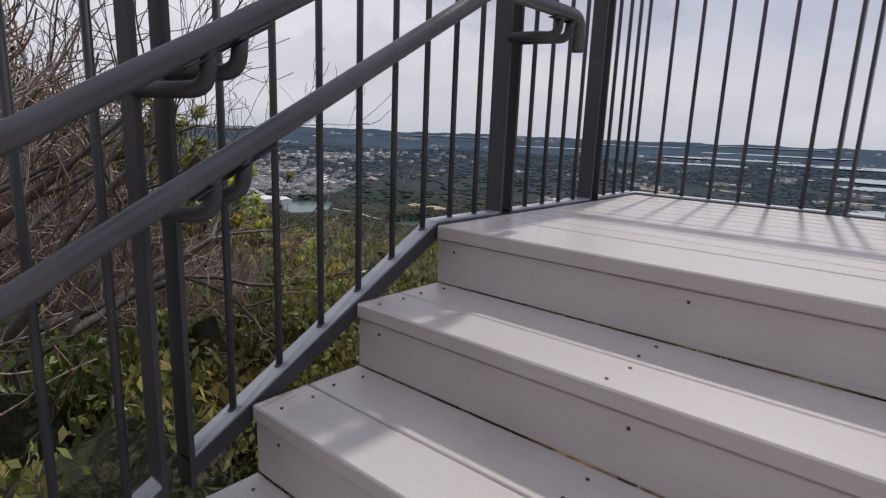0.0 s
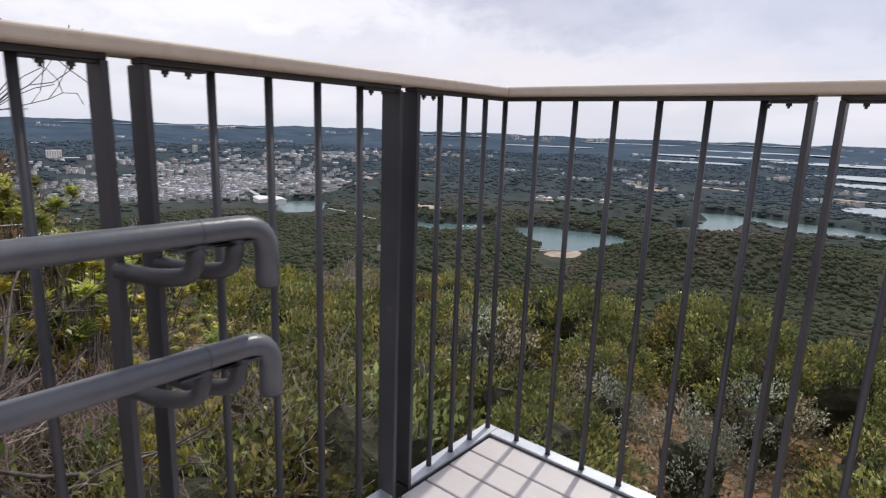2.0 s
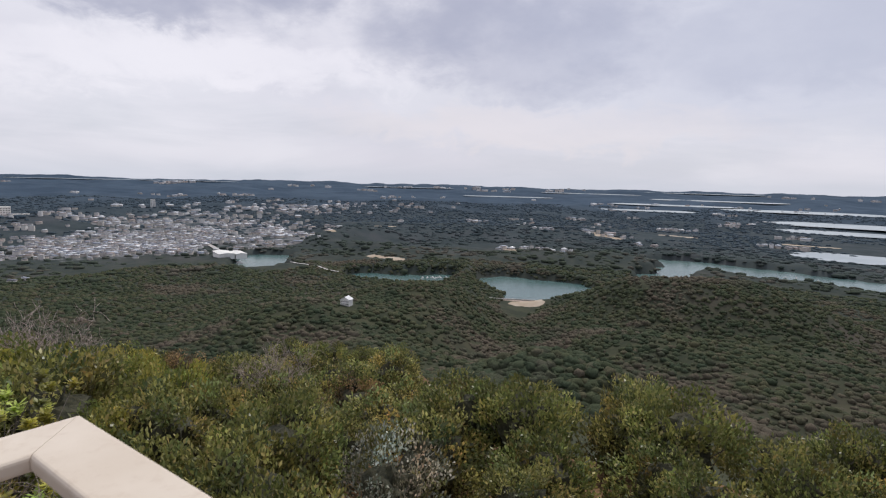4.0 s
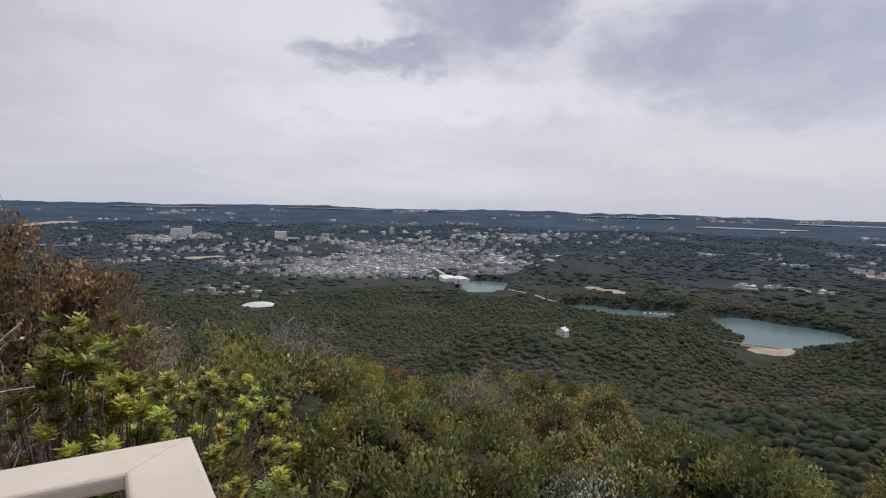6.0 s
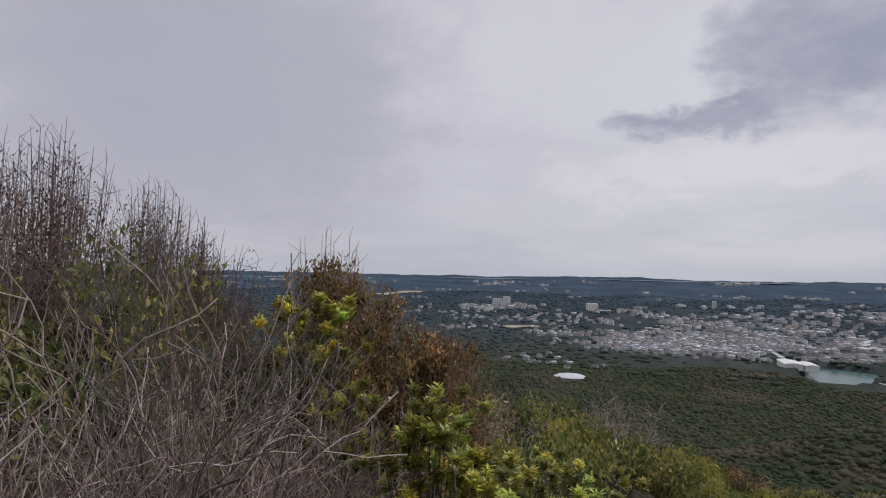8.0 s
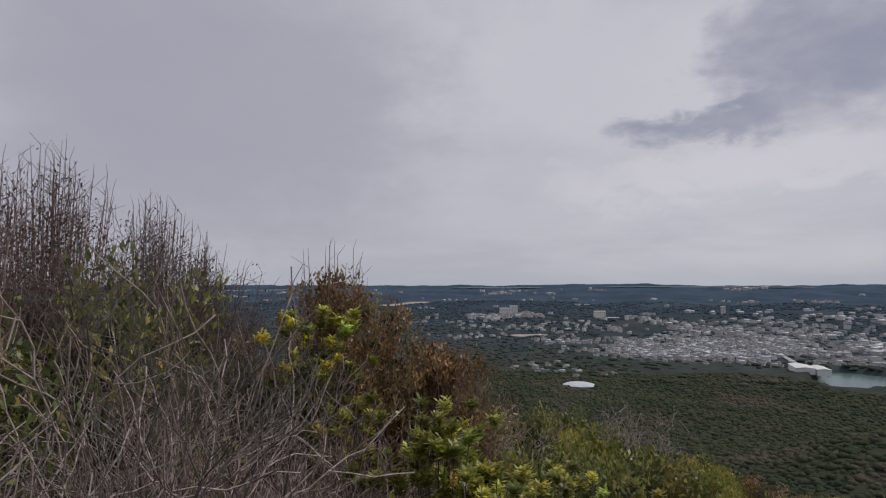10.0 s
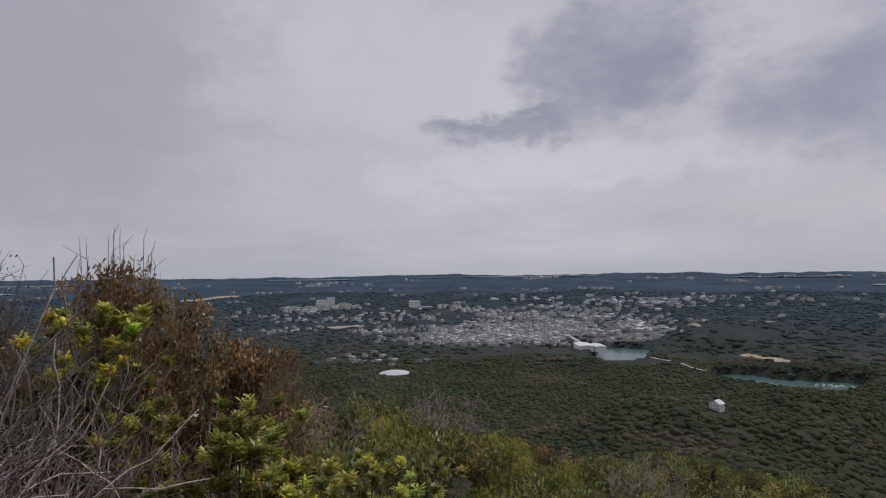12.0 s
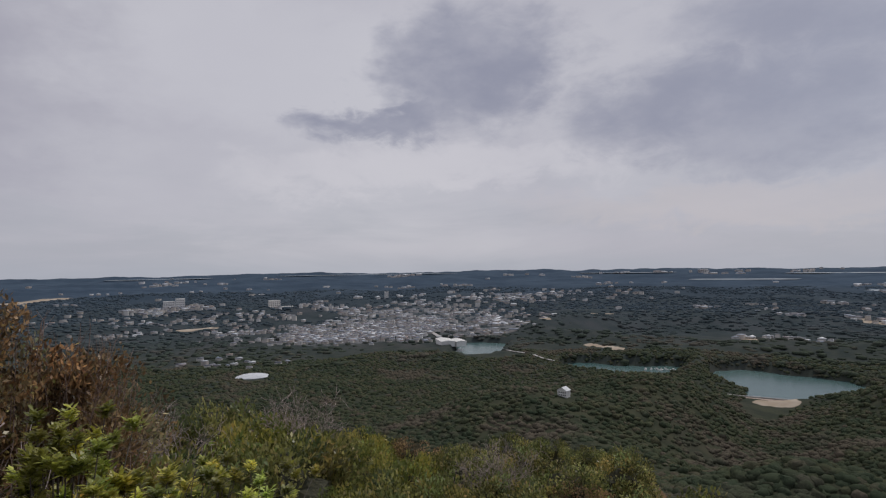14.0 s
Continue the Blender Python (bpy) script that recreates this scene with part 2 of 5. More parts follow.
def mk_house_roof(n):
    rnd = n.add("ShaderNodeNewGeometry").outputs["Random Per Island"]
    c = n.ramp(n.math("FRACT", n.math("MULTIPLY", rnd, 7.0)), [(0.0, (0.13, 0.14, 0.165)), (0.3, (0.22, 0.23, 0.26)), (0.48, (0.33, 0.26, 0.23)), (0.62, (0.20, 0.24, 0.31)), (0.8, (0.50, 0.52, 0.56)), (1.0, (0.80, 0.81, 0.82))])
    return c, None, 0.6


def plain(a, b, scale, rough, bump_amt=0.0):
    def mk(n):
        v = n.noise(obj_coords(n), scale, 4.0, 0.6)
        return n.mix(n.span(v, 0.35, 0.65), (*a, 1), (*b, 1)), v, rough
    return mk


M_BOARD = material("composite_board", mk_board, 0.6, bump=0.0006)
M_STEEL = material("painted_steel", mk_steel, 0.45, 0.0, 0.0003)
M_PLATE = material("galvanised_plate", mk_plate, 0.45, 0.55, 0.0004)
M_PIPE = material("coated_pipe", mk_pipe, 0.45, 0.0, 0.0006)
M_RAIL = material("beige_top_rail", mk_toprail, 0.6, bump=0.0005)
M_SCREW = material("dark_screw", plain((0.05, 0.045, 0.04), (0.10, 0.085, 0.07), 90.0, 0.5), 0.5, 0.6)
M_LEAF_GREEN = material("evergreen_leaf", leaf_maker((0.066, 0.086, 0.028), (0.145, 0.17, 0.050), (0.26, 0.26, 0.085), (0.36, 0.30, 0.14)), 0.5)
M_LEAF_YELLOW = material("yellow_green_leaf", leaf_maker((0.115, 0.125, 0.026), (0.195, 0.215, 0.050), (0.29, 0.295, 0.08), (0.38, 0.32, 0.11)), 0.5)
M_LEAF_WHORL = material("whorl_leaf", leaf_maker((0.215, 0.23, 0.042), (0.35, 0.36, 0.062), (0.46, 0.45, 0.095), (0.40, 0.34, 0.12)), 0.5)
M_LEAF_OLIVE = material("olive_leaf", leaf_maker((0.090, 0.090, 0.028), (0.165, 0.170, 0.052), (0.25, 0.245, 0.09), (0.33, 0.25, 0.11)), 0.5)
M_LEAF_BROWN = material("withered_leaf", leaf_maker((0.155, 0.098, 0.052), (0.27, 0.175, 0.092), (0.36, 0.25, 0.13), (0.26, 0.23, 0.07)), 0.6)
M_LEAF_DULL = material("dull_brown_leaf", leaf_maker((0.075, 0.055, 0.035), (0.13, 0.092, 0.060), (0.17, 0.13, 0.075), (0.11, 0.12, 0.045)), 0.6)
M_LEAF_SILVER = material("silvery_leaf", leaf_maker((0.08, 0.095, 0.06), (0.16, 0.175, 0.12), (0.33, 0.33, 0.27), (0.52, 0.50, 0.44)), 0.45)
# core of the shrubs: the shade among inner leaves is in this dark colour
M_SHADE_CORE = material("inner_foliage", plain((0.024, 0.026, 0.013), (0.055, 0.052, 0.026), 14.0, 0.9), 0.9, bump=0.03)
M_BARK = material("grey_bark", mk_bark((0.075, 0.060, 0.052), (0.17, 0.145, 0.128)), 0.85, bump=0.004)
M_TWIG = material("red_brown_twig", mk_bark((0.15, 0.105, 0.090), (0.35, 0.255, 0.215), 0.1), 0.85)
M_TWIG_DARK = material("dark_twig", mk_bark((0.10, 0.062, 0.055), (0.22, 0.145, 0.13), 0.1), 0.85)
M_TWIG_PALE = material("pale_twig", mk_bark((0.22, 0.17, 0.155), (0.52, 0.43, 0.395), 0.2), 0.85)
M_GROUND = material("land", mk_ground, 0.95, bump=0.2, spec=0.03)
M_CROWNS = material("far_crowns", mk_crowns, 0.9, bump=0.6, spec=0.03)
# lowland crowns with the blue of distance haze in their base colour
def mk_crowns_hazed(n):
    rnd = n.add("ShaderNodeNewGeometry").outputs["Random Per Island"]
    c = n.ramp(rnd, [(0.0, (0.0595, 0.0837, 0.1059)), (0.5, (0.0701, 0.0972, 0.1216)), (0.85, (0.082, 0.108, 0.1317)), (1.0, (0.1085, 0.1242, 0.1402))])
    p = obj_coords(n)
    # painted haze: green nearby gives way to blue further from the lookout
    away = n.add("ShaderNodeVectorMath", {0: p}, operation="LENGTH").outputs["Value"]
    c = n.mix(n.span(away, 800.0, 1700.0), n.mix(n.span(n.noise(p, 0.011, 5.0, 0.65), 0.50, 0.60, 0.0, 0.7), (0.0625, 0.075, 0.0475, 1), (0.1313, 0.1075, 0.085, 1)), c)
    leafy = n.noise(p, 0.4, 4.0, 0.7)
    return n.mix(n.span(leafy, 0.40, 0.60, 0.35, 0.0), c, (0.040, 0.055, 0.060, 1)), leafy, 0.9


M_CROWNS_HAZED = material("hazed_lowland_crowns", mk_crowns_hazed, 0.9, bump=0.8, spec=0.03)
M_WATER = material("bay_water", mk_water, 0.25, bump=0.12)
# far water: the sky's sheen is put into a pale base colour
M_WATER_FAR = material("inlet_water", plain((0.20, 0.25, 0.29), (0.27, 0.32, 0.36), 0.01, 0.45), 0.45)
M_WALLS = material("house_walls", mk_house_wall, 0.8)
M_ROOFS = material("house_roofs", mk_house_roof, 0.6)
M_WHITE = material("white_render", plain((0.66, 0.65, 0.62), (0.76, 0.75, 0.73), 0.6, 0.8), 0.8)
M_SHEET = material("pale_sheet_roof", plain((0.50, 0.52, 0.55), (0.64, 0.65, 0.67), 0.25, 0.5), 0.5)
M_GLASS = material("dark_window", plain((0.03, 0.035, 0.04), (0.07, 0.075, 0.08), 0.8, 0.2), 0.2)
M_CONCRETE = material("concrete", plain((0.30, 0.29, 0.28), (0.44, 0.42, 0.40), 0.2, 0.9), 0.9)
M_SAND = material("pale_sand", plain((0.42, 0.33, 0.26), (0.54, 0.43, 0.35), 0.08, 0.95), 0.95)
for m in (M_LEAF_GREEN, M_LEAF_YELLOW, M_LEAF_WHORL, M_LEAF_OLIVE, M_LEAF_BROWN, M_LEAF_DULL, M_LEAF_SILVER):
    tree = m.node_tree
    b = tree.nodes["Principled BSDF"]
    b.inputs["Specular IOR Level"].default_value = 0.5
    b.inputs["Roughness"].default_value = 0.38
    through_leaf, blend = tree.nodes.new("ShaderNodeBsdfTranslucent"), tree.nodes.new("ShaderNodeMixShader")
    tree.links.new(b.inputs["Base Color"].links[0].from_socket, through_leaf.inputs[0])
    tree.links.new(b.outputs[0], blend.inputs[1])
    tree.links.new(through_leaf.outputs[0], blend.inputs[2])
    blend.inputs[0].default_value = 0.45
    tree.links.new(blend.outputs[0], tree.nodes["Material Output"].inputs[0])


# ---- mesh helpers ----
def mesh_ob(name, verts, faces, mat, parent=None, label="", smooth=False):
    me = bpy.data.meshes.new(name)
    me.from_pydata([tuple(v) for v in verts], [], faces)
    me.materials.append(mat)
    if smooth:
        me.shade_smooth()
    ob = new(name, me)
    if parent is not None:
        ob.parent = parent
    if label:
        ob["label"] = label
    return ob


def quads_ob(name, co, sides, mat, parent=None, label="", smooth=False, mats=None):
    """A mesh from an array of corners; sides is an (n, k) array of faces."""
    co, sides = np.asarray(co, np.float32), np.asarray(sides, np.int32)
    me = bpy.data.meshes.new(name)
    me.vertices.add(len(co))
    me.vertices.foreach_set("co", co.ravel())
    n, k = sides.shape
    me.loops.add(n * k)
    me.loops.foreach_set("vertex_index", sides.ravel())
    me.polygons.add(n)
    me.polygons.foreach_set("loop_start", np.arange(0, n * k, k, dtype=np.int32))
    me.materials.append(mat)
    if mats is not None:
        me.materials.append(mats[0])
        me.polygons.foreach_set("material_index", np.asarray(mats[1], np.int32))
    me.update(calc_edges=True)
    me.validate()
    if smooth:
        me.shade_smooth()
    ob = new(name, me)
    if parent is not None:
        ob.parent = parent
    if label:
        ob["label"] = label
    return ob


def part(name, bm, mat, parent=None, label="", smooth=False):
    me = bpy.data.meshes.new(name)
    bm.to_mesh(me)
    bm.free()
    me.materials.append(mat)
    if smooth:
        me.shade_smooth()
    ob = new(name, me)
    if parent is not None:
        ob.parent = parent
    if label:
        ob["label"] = label
    return ob


def box_bm(x0, y0, z0, x1, y1, z1, bevel=0.0, seg=1, bm=None):
    bm = bm or bmesh.new()
    got = bmesh.ops.create_cube(bm, size=1.0, matrix=Matrix.Translation(((x0 + x1) / 2, (y0 + y1) / 2, (z0 + z1) / 2)) @ Matrix.Diagonal((x1 - x0, y1 - y0, z1 - z0, 1)))
    if bevel:
        vs = set(got["verts"])
        edges = [e for e in bm.edges if e.verts[0] in vs and e.verts[1] in vs]
        bmesh.ops.bevel(bm, geom=edges, offset=bevel, segments=seg, affect="EDGES", profile=0.6)
    return bm


def thing(name, label, category, group="", kind="", at=(0, 0, 0)):
    ob = new(name)
    ob.location = at
    return tagged(ob, label, category, group, kind)


def tube_bm(points, radius, sides=14, bm=None, caps=True):
    """A round pipe along points."""
    bm = bm or bmesh.new()
    pts = [Vector(p) for p in points]
    rad = radius if isinstance(radius, (list, tuple)) else [radius] * len(pts)
    rings = []
    side = None
    for i, p in enumerate(pts):
        d = (pts[min(i + 1, len(pts) - 1)] - pts[max(i - 1, 0)]).normalized()
        if side is None:
            side = d.orthogonal().normalized()
        side = (side - d * side.dot(d)).normalized()
        up = d.cross(side)
        rings.append([bm.verts.new(p + rad[i] * (math.cos(2 * math.pi * k / sides) * side + math.sin(2 * math.pi * k / sides) * up)) for k in range(sides)])
    for a, b in zip(rings, rings[1:]):
        for k in range(sides):
            bm.faces.new((a[k], a[(k + 1) % sides], b[(k + 1) % sides], b[k]))
    if caps:
        bm.faces.new(list(reversed(rings[0])))
        bm.faces.new(rings[-1])
    return bm


def rounded(points, r, steps=6):
    """The line through points with its corners rounded."""
    pts = [Vector(p) for p in points]
    out = [pts[0]]
    for a, b, c in zip(pts, pts[1:], pts[2:]):
        u, v = (a - b).normalized(), (c - b).normalized()
        cut = min(r, (a - b).length * 0.48, (c - b).length * 0.48)
        p, q = b + u * cut, b + v * cut
        for k in range(steps + 1):
            f = k / steps
            out.append((p * (1 - f) + b * f) * (1 - f) + (b * (1 - f) + q * f) * f)
    out.append(pts[-1])
    return out


# ---- numpy noise for the land ----
def lattice(ix, iy, seed):
    h = (ix.astype(np.int64) * 374761393 + iy.astype(np.int64) * 668265263 + seed * 1442695041) & 0xFFFFFFFF
    h = ((h ^ (h >> 13)) * 1274126177) & 0xFFFFFFFF
    return ((h ^ (h >> 16)) & 0xFFFF) / 65535.0


def vnoise(x, y, seed=0):
    ix, iy = np.floor(x), np.floor(y)
    fx, fy = x - ix, y - iy
    fx, fy = fx * fx * (3 - 2 * fx), fy * fy * (3 - 2 * fy)
    a, b = lattice(ix, iy, seed), lattice(ix + 1, iy, seed)
    c, d = lattice(ix, iy + 1, seed), lattice(ix + 1, iy + 1, seed)
    return (a * (1 - fx) + b * fx) * (1 - fy) + (c * (1 - fx) + d * fx) * fy - 0.5


def fbm(x, y, octaves=4, seed=0):
    out = 0
    for k in range(octaves):
        out = out + vnoise(x * 2 ** k, y * 2 ** k, seed + k) * 0.5 ** k
    return out


def smooth01(v, a, b):
    v = np.clip((v - a) / (b - a), 0, 1)
    return v * v * (3 - 2 * v)


def capsule(x, y, ax, ay, bx, by):
    """Distance from the line between a and b."""
    dx, dy = bx - ax, by - ay
    f = np.clip(((x - ax) * dx + (y - ay) * dy) / (dx * dx + dy * dy + 1e-9), 0, 1)
    return np.hypot(x - ax - f * dx, y - ay - f * dy)


EX, EY = 1.0, 0.0                    # the lookout


def polar(yaw, r):
    return EX - r * math.sin(radians(yaw)), EY + r * math.cos(radians(yaw))


SEA = -140.0
LAKES = [(-560, 585, -488, 642, 38), (-385, 690, -320, 705, 55), (-385, 665, -322, 625, 34), (-232, 820, -245, 1080, 40), (-245, 1085, 90, 1035, 62), (-835, 606, -738, 535, 40)]
HILLS = [(*polar(48, 440), *polar(41, 490), -96, 80), (*polar(41, 490), *polar(34.5, 545), -97, 62), (*polar(16, 600), *polar(8, 615), -90, 95), (*polar(20, 420), *polar(8, 400), -104, 80), (*polar(36, 960), *polar(20, 1010), -118, 70),
         (*polar(48, 1130), *polar(40, 1020), -119, 60), (*polar(45, 1500), *polar(25, 1500), -112, 150), (*polar(100, 1500), *polar(125, 1800), -105, 300), (*polar(49, 1250), *polar(44, 1300), -110, 90), (*polar(72, 1700), *polar(82, 1750), -112, 110), (*polar(34.2, 690), *polar(33.9, 850), -124, 18)]
BARE = [(*polar(45.1, 1690), *polar(44.3, 1650), 20), (*polar(41.6, 1720), *polar(41.2, 1640), 22), (-455, 1669, -367, 1646, 14), (-150, 1658, -50, 1661, 16), (-565, 991, -540, 985, 14), (-490, 985, -450, 1000, 11),
        (-520, 1349, -470, 1345, 9), (*polar(43.0, 1430), *polar(41.5, 1420), 10), (-665, 700, -585, 680, 11), (*polar(79, 1900), *polar(74, 1950), 35), (*polar(88, 1800), *polar(84, 1820), 40), (*polar(82, 1420), *polar(80, 1440), 22),
        (*polar(95, 2900), *polar(91, 3000), 60), (*polar(22, 1480), *polar(19, 1440), 9), (*polar(50, 1290), *polar(47.8, 1230), 16), (-312, 571, -292, 581, 10), (*polar(54.5, 1190), *polar(51, 1175), 17)]
# far inlets: middle, half length across the view, half depth
INLETS = [(4.5, 3150, 190, 110), (0.5, 2500, 120, 90), (-1, 1440, 60, 28), (1.5, 2150, 90, 32), (14.5, 3300, 200, 60), (11, 3800, 260, 70), (22, 4200, 230, 60), (17, 2850, 150, 30), (116, 3600, 300, 130), (109, 4300, 300, 80), (12, 4600, 300, 50), (30, 3600, 180, 40), (65, 4640, 620, 55), (84, 4500, 250, 40), (40, 4400, 260, 34)]
PR = [0, 3, 12, 21, 30, 80, 200, 350, 500, 700, 1800, 2600, 3400, 4200, 4900, 5200]
DOWN = [-1.5, -1.95, -3.9, -5.6, -13, -47, -88, -114, -131, -137, -137, -124, -98, -68, -39, -30]
BUILT = [(*polar(68, 1180), *polar(60, 1500), 190), (*polar(60, 1300), *polar(56, 1500), 170), (*polar(54, 1180), *polar(50, 1300), 70), (*polar(64, 1750), *polar(58, 1900), 170)]


def inlet_ends(yaw, r, half):
    cx, cy = polar(yaw, r)
    c, s = math.cos(radians(yaw)), math.sin(radians(yaw))
    return cx - half * c, cy - half * s, cx + half * c, cy + half * s


def inlet_level(r):
    return float(np.interp(r, PR, DOWN)) - 1.0


def ground_z(x, y):
    x, y = np.asarray(x, float), np.asarray(y, float)
    r = np.hypot(x - EX, y - EY)
    yaw = np.degrees(np.arctan2(-(x - EX), y - EY))
    front = smooth01(np.cos(np.radians(yaw - 60)), -0.45, 0.15)
    down = np.interp(r, PR, DOWN)
    down = down - 5 * smooth01(40 - yaw, 0, 10) * smooth01(r, 10, 20) * (1 - smooth01(r, 30, 80))
    # unseen hillside behind the stairs, raised to keep sky light off the risers
    back = np.interp(r, PR, [-1.5, -1.45, 0.4, 3.0, 7, 22, 40, 30, 0, -60, -137, -124, -98, -68, -39, -30])
    z = down * front + back * (1 - front)
    rough = smooth01(r, 120, 650)
    z = z + fbm(x / 260, y / 260, 4, 3) * 20 * rough + fbm(x / 60, y / 60, 3, 9) * 5 * smooth01(r, 40, 200)
    z = z + fbm(x / 900, y / 900, 3, 21) * 7 * smooth01(r, 1400, 2600) * (1 - smooth01(r, 4200, 4900))
    z = z + fbm(x / 1.7, y / 1.7, 3, 5) * 0.22 * (1 - smooth01(r, 12, 60))
    z = z + fbm(x / 120, y / 120, 3, 41) * 34 * smooth01(r, 170, 300) * (1 - smooth01(r, 540, 660)) * smooth01(62 - yaw, 0, 14)
    for ax, ay, bx, by, top, w in HILLS:
        d = capsule(x, y, ax, ay, bx, by)
        z = z + np.maximum(0, top + fbm(x / 90, y / 90, 2, 31) * 10 - z) * np.exp(-(d / w) ** 2)
    z = np.where(r > 380, np.maximum(z, SEA + 2.5), z)
    for ax, ay, bx, by, w in LAKES:
        d = capsule(x, y, ax, ay, bx, by) + fbm(x / 45, y / 45, 3, 77) * 26
        z = z + (SEA - 5 - z) * smooth01(d, w + 9, w - 7)
    d = capsule(x, y, *polar(29.5, 330), *polar(28.2, 640))
    cut = np.exp(-(d / 48) ** 2) * smooth01(r, 250, 420) * (1 - smooth01(r, 640, 662))
    z = z + (np.minimum(z, np.interp(r, [250, 400, 560, 650], [-104, -134, -138.6, -138.6])) - z) * cut
    for yaw0, r0, half, deep in INLETS:
        ax, ay, bx, by = inlet_ends(yaw0, r0, half)
        d = capsule(x, y, ax, ay, bx, by) + fbm(x / 70, y / 70, 2, 13) * deep * 0.8
        z = z + (inlet_level(r0) - 4 - z) * smooth01(d, deep + 150, deep - 20)
    for ax, ay, bx, by, w in BUILT:
        d = capsule(x, y, ax, ay, bx, by)
        z = z + (SEA + 5 + (z - SEA - 5) * 0.25 - z) * smooth01(d, w * 1.2, w * 0.6)
    return z


# ---- the land: one sheet out to the horizon ----
def build_land():
    yaws = np.concatenate([np.arange(-14, 134, 0.22), np.arange(134, 346, 4.0)])
    rings = np.concatenate([[0.6, 1.2, 1.8, 2.5, 3.2, 4, 5, 6, 7.2, 8.6, 10, 12, 14.5, 17, 20, 24, 29, 35], np.geomspace(42, 320, 46), np.geomspace(328, 4930, 215)])
    a, r = np.meshgrid(np.radians(yaws), rings)
    x, y = EX - r * np.sin(a), EY + r * np.cos(a)
    z = ground_z(x, y)
    co = np.stack([x, y, z], -1).reshape(-1, 3)
    co = np.vstack([co, [[EX, EY, float(ground_z(EX, EY))]]])
    nr, na = x.shape
    i, j = np.meshgrid(np.arange(nr - 1), np.arange(na), indexing="ij")
    k = (j + 1) % na
    f = np.stack([i * na + j, (i + 1) * na + j, (i + 1) * na + k, i * na + k], -1).reshape(-1, 4)
    f = f[:, ::-1]
    # the middle closes with quads that meet in one point
    c = len(co) - 1
    hub = np.array([[c, (q + 2) % na, (q + 1) % na, q] for q in range(0, na - 1, 2)])
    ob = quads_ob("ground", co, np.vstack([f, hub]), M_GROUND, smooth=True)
    X, Y = co[:, 0], co[:, 1]
    R = np.hypot(X - EX, Y - EY)
    bare = np.zeros(len(co))
    for ax, ay, bx, by, w in BARE:
        d = capsule(X, Y, ax, ay, bx, by)
        bare = np.maximum(bare, smooth01(d, w * 1.35, w * 0.6))
    built = np.zeros(len(co))
    for ax, ay, bx, by, w in BUILT:
        built = np.maximum(built, 0.56 * smooth01(capsule(X, Y, ax, ay, bx, by), w * 1.3, w * 0.5))
    # third cover channel: how much painted haze the land gets with distance
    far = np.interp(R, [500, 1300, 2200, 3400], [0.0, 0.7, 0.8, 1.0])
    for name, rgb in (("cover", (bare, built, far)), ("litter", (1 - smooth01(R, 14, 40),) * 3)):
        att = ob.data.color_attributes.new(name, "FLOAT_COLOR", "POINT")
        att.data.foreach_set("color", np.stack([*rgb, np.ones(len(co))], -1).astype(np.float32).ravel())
    return tagged(ob, "wooded hillside and lowland running out to the sea", "ground", kind="structure")


build_land()


def build_water():
    """The bay's level sheet, and far inlets between the woods."""
    a = np.radians(np.arange(-16, 74, 3.0))
    co, f = [], []
    for q in a:
        for r in (560, 760, 960, 1250):
            co.append((EX - r * math.sin(q), EY + r * math.cos(q), SEA))
    for i in range(len(a) - 1):
        for j in range(3):
            f.append((i * 4 + j, i * 4 + j + 1, i * 4 + j + 5, i * 4 + j + 4)[::-1])
    tagged(quads_ob("water_bay", co, f, M_WATER), "calm grey-green bay water", "water", kind="structure")
    for yaw, r, half, deep in INLETS:
        ax, ay, bx, by = inlet_ends(yaw, r, half)
        w = deep + 60
        s, c = math.sin(radians(yaw)), math.cos(radians(yaw))
        ring = []
        for q in range(24):
            t = math.pi * q / 23
            ring.append((bx + w * (math.sin(t) * c - math.cos(t) * s * -1), by + w * (math.sin(t) * s - math.cos(t) * c)))
        for q in range(24):
            t = math.pi * q / 23
            ring.append((ax - w * (math.sin(t) * c - math.cos(t) * s * -1), ay - w * (math.sin(t) * s - math.cos(t) * c)))
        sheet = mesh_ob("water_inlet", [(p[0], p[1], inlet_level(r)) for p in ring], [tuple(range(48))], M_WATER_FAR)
        tagged(sheet, "narrow sea inlet between dark wooded hills, pale sky sheen painted in", "water", kind="structure")


build_water()


